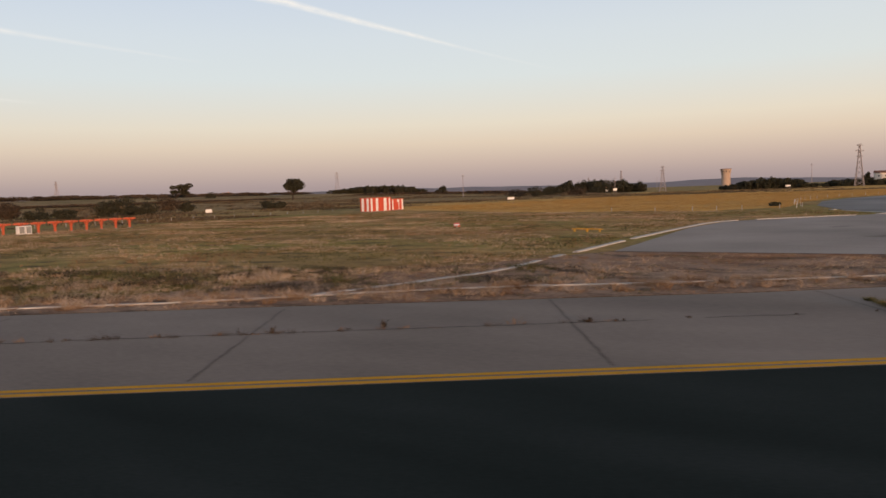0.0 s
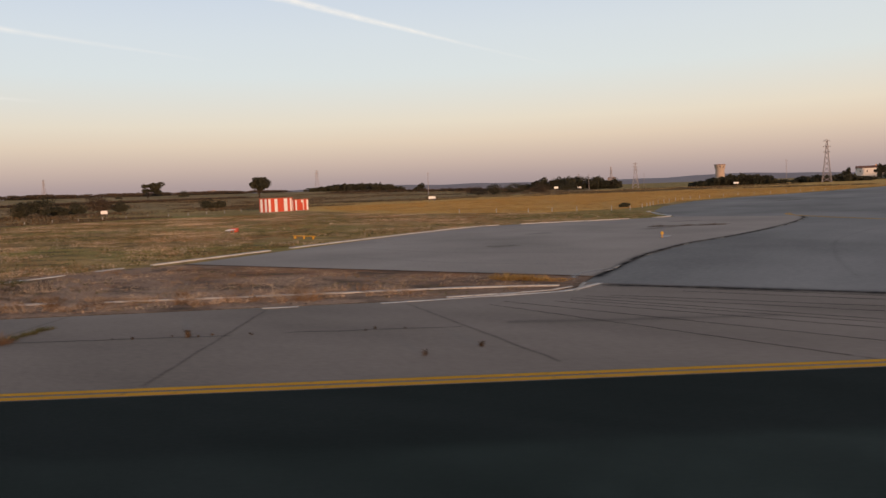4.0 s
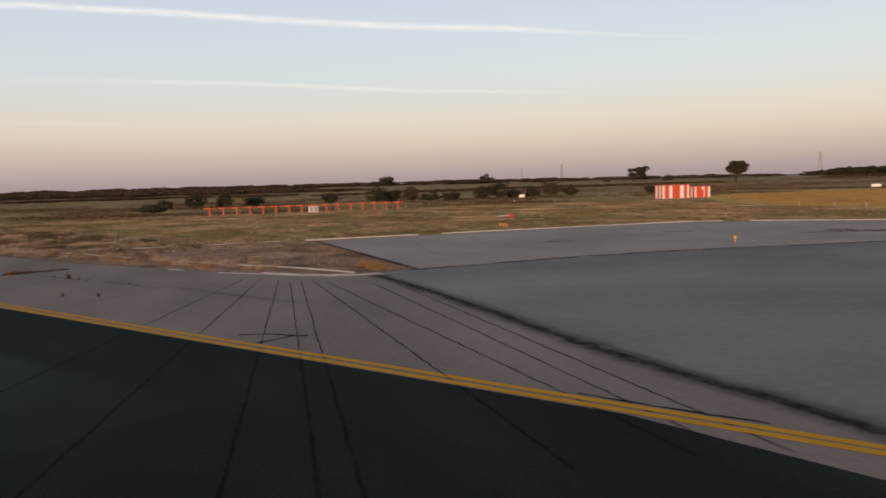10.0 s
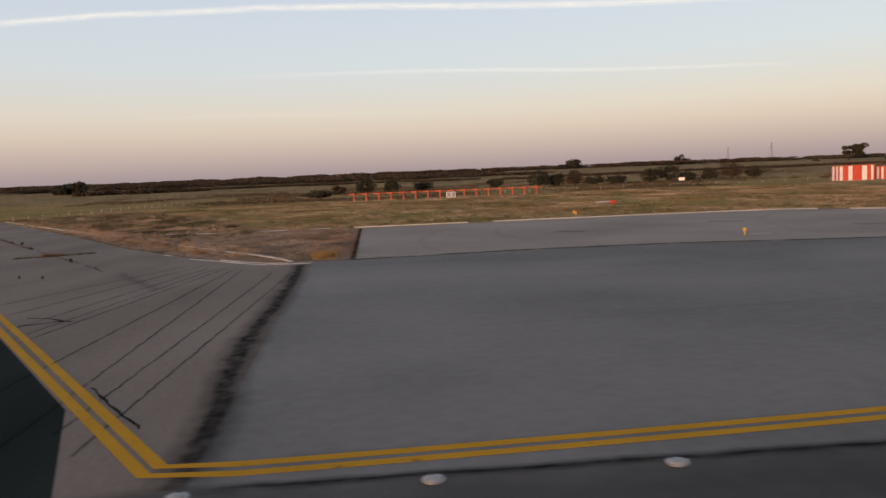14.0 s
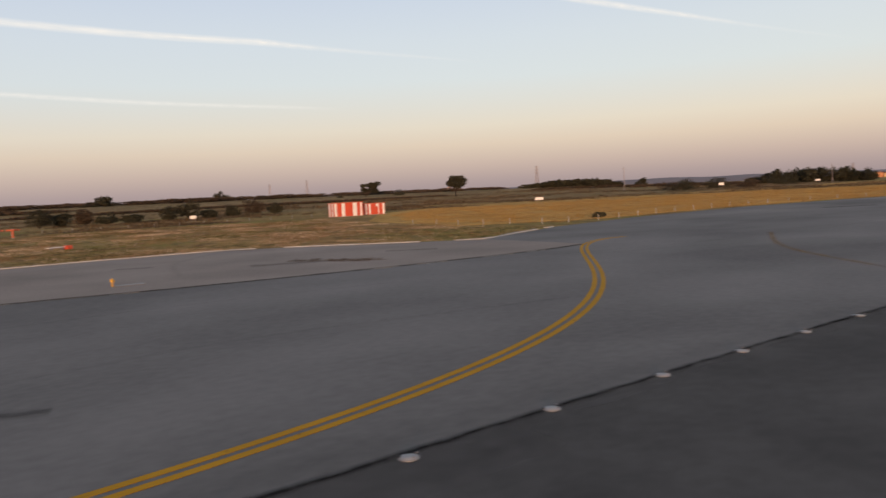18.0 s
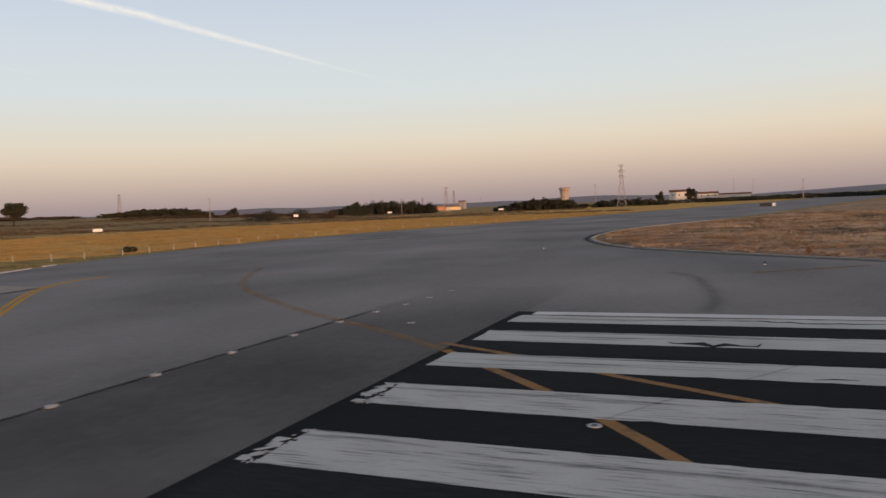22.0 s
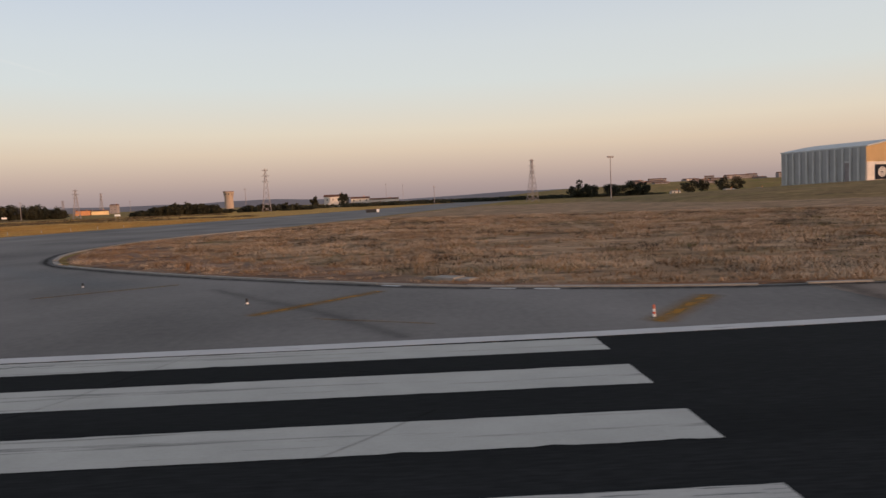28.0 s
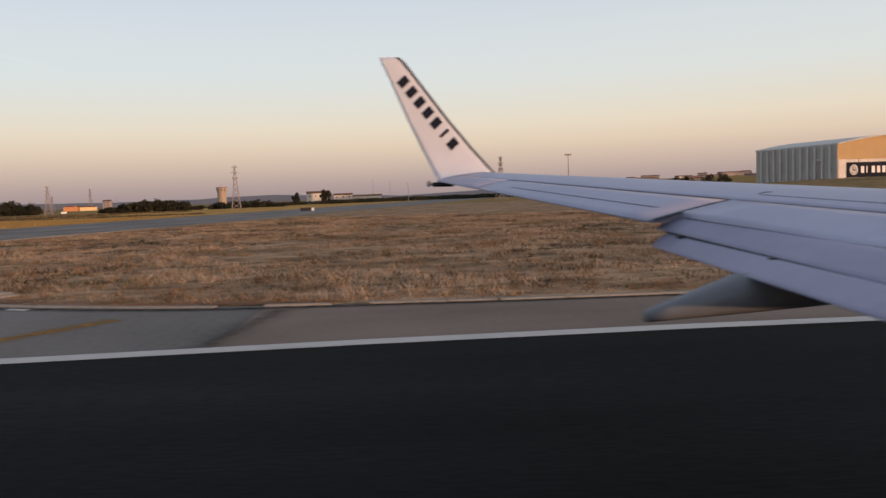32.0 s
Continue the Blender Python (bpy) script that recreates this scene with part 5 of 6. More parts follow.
def edge_marker(at, bands, height, label):
    home = thing("edge_marker", label, "marker post", (*at, 0), group="edge marker posts")
    part("base", tube((0, 0, -0.02), (0, 0, 0.03), 0.09, 0.07, 12), M["black"], home)
    z = 0.03
    for k, (m, share) in enumerate(bands):
        part("band", tube((0, 0, z), (0, 0, z + height * share), 0.05 - 0.003 * k, 0.047 - 0.003 * k, 12), M[m], home)
        z += height * share
    part("cap", dome(0.045, 0.04, 12, 3), M[bands[-1][0]], home).location.z = z
    return home


edge_marker(taxi(44.7, 1.4), (("yellow_metal", 0.38), ("blue_metal", 0.62)), 0.42, "short marker post, yellow below and blue above")
edge_marker((2.47, 23.85), (("white", 0.25), ("red", 0.2), ("white", 0.25), ("orange", 0.3)), 0.34, "short red and white striped marker post")
for x, y in ((-11.4, 30.9), (-21.8, 40.2), (-30.6, 77.5), (-29.4, 84.0), (-38.8, 58)):
    edge_marker((x, y), (("white", 0.35), ("black", 0.65)), 0.20, "short white marker post with a dark top")


def stake_mesh():
    bm = box(-0.042, -0.042, -0.1, 0.042, 0.042, 0.66, 0.012)
    box(-0.05, -0.047, 0.66, 0.05, 0.047, 0.70, 0.008, bm)
    return bm


M["stake"] = surface("weathered_white_stakes", ((0.34, 0.32, 0.29), (0.48, 0.46, 0.43)), 0.8, 3, 8, 0.1)
stake = part("boundary_stake", stake_mesh(), M["stake"], None, "short white stake at the edge of the grass", "stake", group="white boundary stakes")
stake.location = (-87.9, 60.2, -0.06)
spots = [(-88.6, 65), (-89.6, 70.2), (-90.6, 75.4), (-91.2, 80.6), (-91.6, 85.8), (-92, 91), (-92.2, 96.4), (-92.2, 101.8), (-92, 107.4), (-91.4, 113), (-90.6, 119), (-89, 125.5), (-87, 132), (-84.6, 139), (-82, 146), (-79.4, 153.5), (-77, 161), (-74.8, 169), (-72.6, 178),
         (-115.5, 52), (-108, 50.6), (-102, 49.5), (-98.8, 51), (-95.4, 52.4), (-90.2, 52.8), (-88.2, 55.2)]
spots += [(-138 - 4.6 * k, -79 + 0.25 * k) for k in range(22)] + [(-205 + 0.02 * k, 2 + 5.8 * k) for k in range(16)]
for x, y in spots:
    copy_thing(stake, pose(x, y, -0.06, 0, 0, 13 * x % 40))


def shelter(label, at, width, depth, height, stripes, side):
    """An equipment shelter with upright red and white stripes."""
    home = thing("equipment_shelter", label, "shelter", at, -4, group="striped equipment shelters")
    part("body", box(-depth, 0, 0, 0, width, height, 0.03), M["red"], home)
    part("roof", box(-depth - 0.12, -0.12, height, 0.12, width + 0.12, height + 0.14, 0.03), M["orange"], home, "thin overhanging red roof")
    part("plinth", box(-depth - 0.05, -0.05, -0.2, 0.05, width + 0.05, 0.12, 0.02), M["concrete"], home)
    for a, b in stripes:
        part("white_panel", box(0.0, a, 0.16, 0.035, b, height - 0.04, 0.008), M["white"], home, "white upright wall panel")
    for a, b in side:
        part("white_panel", box(-b, -0.035, 0.16, -a, 0.0, height - 0.04, 0.008), M["white"], home, "white upright wall panel")
    part("door", box(0.0, width * 0.42, 0.16, 0.05, width * 0.42 + 0.75, 2.1, 0.01), M["red"], home, "plain red door")
    return home


shelter("red and white striped equipment shelter on the grass", (-184.0, 78.2, -0.06), 7.8, 3.2, 3.3, ((0.1, 0.75), (2.0, 2.9), (5.0, 6.1), (7.0, 7.5)), ((0.5, 1.2), (2.0, 2.8)))
shelter("smaller red and white striped equipment shelter", (-184.8, 88.3, -0.06), 4.7, 2.4, 2.8, ((0.15, 0.65), (2.2, 3.0), (4.0, 4.6)), ((0.6, 1.4),))


def array_unit():
    """One mast of an antenna row: a post with a wide top beam."""
    home = thing("antenna_mast", "red T-shaped antenna mast in a row on the grass", "antenna", (-183, -27.5, -0.06), group="row of antenna masts")
    part("foot", box(-0.3, -0.3, -0.1, 0.3, 0.3, 0.12, 0.02), M["concrete"], home)
    part("post", box(-0.14, -0.14, 0.1, 0.14, 0.14, 1.35, 0.02), M["orange"], home)
    part("beam", box(-1.0, -0.2, 1.35, 1.0, 0.2, 1.68, 0.04), M["orange"], home, "wide orange-red top beam")
    part("crossbar", box(-0.14, -1.1, 1.38, 0.14, 1.1, 1.64, 0.03), M["orange"], home)
    part("brace", tube((-0.1, 0, 0.7), (-0.7, 0, 1.46), 0.04, 0.04, 6), M["red"], home)
    part("brace", tube((0.1, 0, 0.7), (0.7, 0, 1.46), 0.04, 0.04, 6), M["red"], home)
    return home


unit = array_unit()
for k in range(1, 16):
    copy_thing(unit, pose(-183, -27.5 + 2.55 * k, -0.06))
cab = thing("control_cabinet", "pair of pale control cabinets by the antenna row", "cabinet", (-181.6, -7.5, -0.06))
part("case", box(-0.4, -0.95, 0.1, 0.4, -0.05, 1.25, 0.03), M["white"], cab)
part("case", box(-0.4, 0.05, 0.1, 0.4, 0.95, 1.25, 0.03), M["white"], cab)
part("door", box(0.4, -0.85, 0.2, 0.43, -0.15, 1.15, 0.01), M["lens"], cab)
part("door", box(0.4, 0.15, 0.2, 0.43, 0.85, 1.15, 0.01), M["lens"], cab)
part("plinth", box(-0.5, -1.05, -0.1, 0.5, 1.05, 0.1, 0.02), M["concrete"], cab)


def board(label, at, width, low, high, turn, face="white", name="sign_board", tail=None):
    home = thing(name, label, "sign", at, turn, group="sign boards")
    part("panel", box(-0.04, -width / 2, low, 0.04, width / 2, high, 0.015), M[face], home)
    part("rim", box(-0.05, -width / 2 - 0.04, high, 0.05, width / 2 + 0.04, high + 0.05, 0.01), M["steel"], home)
    for s in (-0.35, 0.35):
        part("leg", tube((0, s * width, -0.15), (0, s * width, low), 0.04, 0.04, 8), M["steel"], home)
    if tail:
        part("end_panel", box(0.04, width / 2 - tail, low + 0.04, 0.06, width / 2 - 0.04, high - 0.04, 0.005), M["white"], home, "white end panel")
    return home


board("small white sign board on two legs", (-214, 55, -0.06), 1.5, 1.2, 1.95, -25)
board("white sign board on two legs in the grass", (-176, 139, -0.06), 2.2, 1.4, 2.1, -40)
board("white sign board on two legs in the grass", (-170, 220, -0.06), 1.6, 2.8, 3.6, -50)
board("white sign board on two legs in the field", (-115, 283, -0.06), 2.0, 2.0, 2.7, -75)
board("long low black guidance sign with a white end", (-18, 231, -0.06), 4.2, 0.5, 1.5, -88, "black", "guidance_sign", 0.9)
board("small white sign board near the woods", (-262, 480, -0.06), 3.0, 1.5, 2.6, -60)
# small yellow and white fittings by the old pad
lamp = thing("yellow_lamp", "small yellow lamp on a short stem on the pad", "lamp", (-68.0, -1.2, 0))
part("stem", tube((0, 0, 0), (0, 0, 0.25), 0.05, 0.04, 10), M["yellow_metal"], lamp)
part("head", dome(0.12, 0.2, 12, 4), M["yellow_metal"], lamp, smooth=True).location.z = 0.25
# thin plate laid on the pad as the lamp's shadow
part("shadow_plate", box(-0.3, 0.1, 0.0, 0.3, 1.6, 0.03, 0.01), M["steel"], lamp, "flat plate standing in for the lamp's shadow")
frame_y = thing("barrier", "low yellow barrier frame lying on the grass", "barrier", (-99.5, -2.9, -0.06), 80)
for y in (-1.3, 0.0, 1.3):
    part("stand", box(-0.1, y - 0.04, 0, 0.1, y + 0.04, 0.28, 0.02), M["yellow_metal"], frame_y)
part("rail", box(-0.05, -1.6, 0.22, 0.05, 1.6, 0.31, 0.02), M["yellow_metal"], frame_y)
plate = thing("test_frame", "white panel and red box lying on the grass", "frame", (-118.5, 6.3, -0.06), 30)
part("panel", box(-0.3, -1.9, 0.30, 0.3, 0.2, 0.35, 0.01), M["white"], plate, "long white panel")
part("stand", box(-0.1, -1.5, 0, 0.1, -1.3, 0.30, 0.01), M["steel"], plate)
part("stand", box(-0.1, -0.1, 0, 0.1, 0.1, 0.30, 0.01), M["steel"], plate)
part("box", box(-0.35, 0.4, 0, 0.35, 1.1, 0.45, 0.03), M["red"], plate, "low red box")

# ---------------------------------------------------------------- the distance
M["plaster"] = surface("pale_house_plaster", ((0.55, 0.50, 0.45), (0.72, 0.66, 0.60)), 0.9, 0.4, 10, 0.1)
# distance haze is put into this wall colour, dimmer and pinker than plaster
M["far_wall"] = surface("walls_with_haze_in_colour", ((0.26, 0.22, 0.21), (0.36, 0.31, 0.29)), 0.9, 0.4, 10, 0.1)
M["brick_wall"] = surface("warm_brick_render", ((0.50, 0.22, 0.10), (0.66, 0.32, 0.15)), 0.9, 0.4, 10, 0.1)
M["brick_pale"] = surface("pale_concrete_tower", ((0.34, 0.26, 0.20), (0.42, 0.33, 0.26)), 0.9, 0.2, 10, 0.1)
M["tiles"] = surface("brown_roof_tiles", ((0.10, 0.05, 0.035), (0.18, 0.09, 0.06)), 0.9, 0.8, 10, 0.3)
M["window"] = surface("dark_window_glass", ((0.015, 0.016, 0.018), (0.03, 0.03, 0.032)), 0.15, 1, 8, 0)
M["cladding"] = surface("grey_metal_cladding", ((0.33, 0.32, 0.30), (0.41, 0.395, 0.37)), 0.8, 0.15, 20, 0.05)
M["cladding_rib"] = surface("pale_metal_ribs", ((0.48, 0.465, 0.435), (0.56, 0.545, 0.51)), 0.8, 0.15, 20, 0.05)
# orange of the low sun is put into this cream
M["gable"] = surface("cream_with_sun_glow", ((0.78, 0.55, 0.27), (0.86, 0.62, 0.32)), 0.7, 0.15, 20, 0.05)
M["navy"] = surface("dark_blue_sign", ((0.012, 0.014, 0.022), (0.02, 0.023, 0.034)), 0.9, 1, 8, 0.02)
# air haze over the far hills is mixed into their colour
M["hill"] = surface("hills_with_haze_in_colour", ((0.17, 0.15, 0.155), (0.21, 0.185, 0.185)), 1.0, 0.004, 6, 0)
# galvanised steel, paled further by distance haze put into the colour
M["lattice"] = surface("hazed_lattice_steel", ((0.24, 0.215, 0.215), (0.32, 0.285, 0.28)), 0.8, 1, 8, 0)


def pylon(at, height, base, turn, seed, arms=3):
    lift = max(0.0, rise_z(at[0], at[1]))
    at, height = (at[0], at[1], at[2] + lift), height - lift
    home = thing("power_pylon", "tall lattice steel power pylon against the dusk sky", "pylon", at, turn, group="power pylons")
    r = 0.07 + height * 0.003
    tops = base * 0.14

    def half(z):
        k = z / height
        return base / 2 * (1 - k) ** 1.25 + tops / 2

    for sx, sy in ((1, 1), (1, -1), (-1, 1), (-1, -1)):
        bm = bmesh.new()
        rings = []
        for k in range(9):
            z = height * k / 8
            c = Vector((sx * half(z), sy * half(z), z - (0.2 if k == 0 else 0)))
            rings.append([bm.verts.new(c + Vector((r * math.cos(1.2566 * q), r * math.sin(1.2566 * q), 0))) for q in range(5)])
        for ra, rb in zip(rings, rings[1:]):
            for q in range(5):
                bm.faces.new((ra[q], ra[(q + 1) % 5], rb[(q + 1) % 5], rb[q]))
        bm.faces.new(rings[0][::-1])
        bm.faces.new(rings[-1])
        part("leg", bm, M["lattice"], home)
    bm = bmesh.new()
    for k in range(8):
        z0, z1 = height * k / 8, height * (k + 1) / 8
        a, b = half(z0), half(z1)
        for q in range(4):
            c, s = (math.cos(q * 1.5708), math.sin(q * 1.5708))
            turn2 = lambda x, y: (c * x - s * y, s * x + c * y)
            tube((*turn2(a, -a), z0), (*turn2(b, b), z1), r * 0.6, None, 4, bm)
            tube((*turn2(a, a), z0), (*turn2(b, -b), z1), r * 0.6, None, 4, bm)
    part("bracing", bm, M["lattice"], home)
    for k in range(arms):
        z = height * (0.97 - 0.13 * k)
        w = base * (0.42 + 0.10 * (k == 1))
        bm = tube((-w, 0, z), (w, 0, z), r * 0.9, None, 5)
        tube((-w, 0, z), (0, 0, z + height * 0.045), r * 0.6, None, 4, bm)
        tube((w, 0, z), (0, 0, z + height * 0.045), r * 0.6, None, 4, bm)
        part("cross_arm", bm, M["lattice"], home)
    return home


for k, (x, y, h, b, t) in enumerate(((-95, 460, 25.6, 4.6, 10), (63, 436, 24.5, 4.6, 30), (-224, 495, 18.5, 4.2, 20), (-535, 499, 27, 4.4, 40), (-960, 480, 34, 5, 20), (-1250, 560, 38, 5, 30), (-420, 1010, 28, 5, 0), (-470, 1010, 20, 5, 10))):
    pylon((x, y, -0.06), h, b, t, k)


def pole(at, height, label="thin dark pole standing in the plain"):
    lift = max(0.0, rise_z(at[0], at[1]))
    at, height = (at[0], at[1], at[2] + lift), height - lift
    home = thing("utility_pole", label, "pole", at, group="utility poles")
    part("shaft", tube((0, 0, -0.2), (0, 0, height), 0.22, 0.14, 8), M["lattice"], home)
    part("crossbar", box(-1.0, -0.1, height - 0.9, 1.0, 0.1, height - 0.7, 0.02), M["lattice"], home)
    part("insulator", tube((0, 0, height), (0, 0, height + 0.4), 0.1, 0.05, 6), M["lattice"], home)


for x, y, h in ((-307, 341, 15), (-130, 560, 17), (-40, 900, 24), (-20, 900, 22), (-330, 870, 15), (-262, 500, 12), (8, 520, 13)):
    pole((x, y, -0.06), h)
mast = thing("flood_light_mast", "tall floodlight mast with a wide lamp head", "mast", (81, 329, -0.06), 20)
part("shaft", tube((0, 0, -0.2), (0, 0, 19), 0.26, 0.14, 12), M["lattice"], mast)
part("head_frame", box(-1.5, -0.15, 18.9, 1.5, 0.15, 19.15, 0.03), M["lattice"], mast)
for x in (-1.25, -0.45, 0.45, 1.25):
    part("lamp", box(x - 0.32, -0.3, 19.1, x + 0.32, 0.25, 19.55, 0.05), M["lattice"], mast)
part("base", box(-0.5, -0.5, -0.2, 0.5, 0.5, 0.4, 0.05), M["concrete"], mast)

tank = thing("water_tower", "sunlit round water tower with a flared top", "water tower", (-339, 1360, -0.06))
part("shaft", tube((0, 0, -0.2), (0, 0, 23), 8.0, 7.6, 24), M["brick_pale"], tank)
part("tank", tube((0, 0, 23), (0, 0, 30.5), 8.4, 9.6, 24), M["brick_pale"], tank)
part("rim", tube((0, 0, 30.5), (0, 0, 31.4), 9.8, 9.8, 24), M["tiles"], tank)
for k in range(3):
    a = radians(-110 + 35 * k)
    part("window", box(-0.6, -0.6, 26.5, 0.6, 0.6, 29, 0.05), M["window"], tank).location = (8.9 * math.cos(a), 8.9 * math.sin(a), -1.2)


def house(label, at, width, depth, height, turn, wall="plaster", roof="tiles", rise=2.2, cols=4, rows=2):
    home = thing("house", label, "house", at, turn, group="distant houses")
    part("wall", box(0, 0, -0.3, width, depth, height, 0), M[wall], home)
    bm = bmesh.new()
    o = 0.4
    v = [bm.verts.new(q) for q in ((-o, -o, height), (width + o, -o, height), (width + o, depth + o, height), (-o, depth + o, height), (-o, depth / 2, height + rise), (width + o, depth / 2, height + rise))]
    for f in ((0, 1, 5, 4), (2, 3, 4, 5), (0, 4, 3), (1, 2, 5), (0, 3, 2, 1)):
        bm.faces.new([v[i] for i in f])
    bmesh.ops.recalc_face_normals(bm, faces=bm.faces[:])
    part("roof", bm, M[roof], home)
    for r in range(rows):
        for c in range(cols):
            x = width * (c + 0.5) / cols
            z = height * (r + 0.3) / rows
            w = part("window", box(x - 0.55, -0.06, z, x + 0.55, 0.0, z + 1.3, 0.0), M["window"], home)
            part("sill", box(x - 0.65, -0.14, z - 0.1, x + 0.65, 0.0, z, 0.0), M["concrete"], w)
    part("chimney", box(width * 0.7, depth * 0.45, height + 0.4, width * 0.7 + 0.8, depth * 0.45 + 0.8, height + rise + 1.0, 0.03), M["brick_wall"], home)
    return home


house("white farmhouse with a brown roof among trees", (-92, 722, -0.06), 22, 11, 9.5, 8)
house("pale farm outbuilding with a brown roof", (-68, 735, -0.06), 18, 9, 7.0, 4, rise=1.8, cols=3)
house("long low pale farm building", (-50, 742, -0.06), 28, 9, 5.5, 2, rise=1.4, cols=6, rows=1)
house("long low sunlit brick building on the horizon", (-428, 950, -0.06), 17, 12, 5.6, 10, "brick_wall", rise=1.0, cols=4, rows=0)
house("cream building on the horizon with sun glow in its walls", (-410, 954, -0.06), 18, 12, 4.6, 10, "gable", rise=1.4, cols=5, rows=0)
house("small grey tower house on the horizon", (-530, 1310, -0.06), 12, 12, 14, 0, "far_wall", rise=2.0, cols=2, rows=3)
house("small pale hut in the plain", (-760, 560, rise_z(-760, 560)), 10, 6, 3.5, 30, rise=1, cols=2, rows=1)
rng = random.Random(5)
for k in range(26):
    x, y = rng.uniform(330, 640), rng.uniform(1000, 1350)
    house("pale house in the distant town on the rise", (x, y, 7 + (y - 1000) * 0.022 + (x - 330) * 0.012), rng.uniform(14, 30), 12, rng.uniform(5, 9), rng.uniform(-20, 20), "far_wall", rise=1.6, cols=4, rows=2)
for k, (x, y, w) in enumerate(((205, 610, 10), (262, 640, 12), (300, 660, 8))):
    house("low white shed by the airfield edge", (x, y, 0.2), w * 0.7, 5, 2.2, 6, "plaster", "steel", 0.6, 2, 1)


def rise_mesh(x0, x1, y0, y1, top, ridge, seed, nx=48, ny=22):
    bm = bmesh.new()
    g = []
    for j in range(ny + 1):
        row = []
        for i in range(nx + 1):
            u, v = i / nx, j / ny
            k = math.sin(math.pi * min(1, max(0, u))) ** 0.5 * math.sin(math.pi * v) ** ridge
            x, y = x0 + (x1 - x0) * u, y0 + (y1 - y0) * v
            row.append(bm.verts.new((x, y, -0.5 + (top + 0.45) * k * (1 + 0.25 * noise.noise((x * 0.01, y * 0.01, seed))))))
        g.append(row)
    for j in range(ny):
        for i in range(nx):
            bm.faces.new((g[j][i], g[j][i + 1], g[j + 1][i + 1], g[j + 1][i]))
    return bm


part("grass_rise", rise_mesh(70, 620, 180, 460, 5.2, 0.8, 2), M["heath"], None, "low brown grassy rise before the hangar", "rise", kind="structure", smooth=True)
part("town_rise", rise_mesh(150, 900, 800, 1700, 17, 0.8, 3), M["grass"], None, "distant slope with scattered town houses", "slope", kind="structure", smooth=True)


def hills(name, az0, az1, dist, low, high, seed, label):
    bm = bmesh.new()
    n = 120
    prev = None
    for i in range(n + 1):
        a = radians(az0 + (az1 - az0) * i / n)
        k = min(1, 6 * min(i, n - i) / n)
        h = low + (high - low) * (0.5 + 0.5 * noise.noise((i * 0.045, seed, 0)) + 0.15 * noise.noise((i * 0.25, seed, 3)))
        d = Vector((math.cos(a), math.sin(a), 0))
        col = [bm.verts.new((d * (dist + o)).to_tuple()[:2] + (z,)) for o, z in ((-260, -1), (-120, h * k * 0.6), (0, h * k), (200, h * k * 0.9), (420, -1))]
        if prev:
            for q in range(4):
                bm.faces.new((prev[q], col[q], col[q + 1], prev[q + 1]))
        prev = col
    bmesh.ops.recalc_face_normals(bm, faces=bm.faces[:])
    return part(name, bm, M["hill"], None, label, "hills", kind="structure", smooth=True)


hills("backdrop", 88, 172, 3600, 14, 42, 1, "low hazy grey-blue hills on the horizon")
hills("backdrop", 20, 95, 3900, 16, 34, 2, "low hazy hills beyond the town")


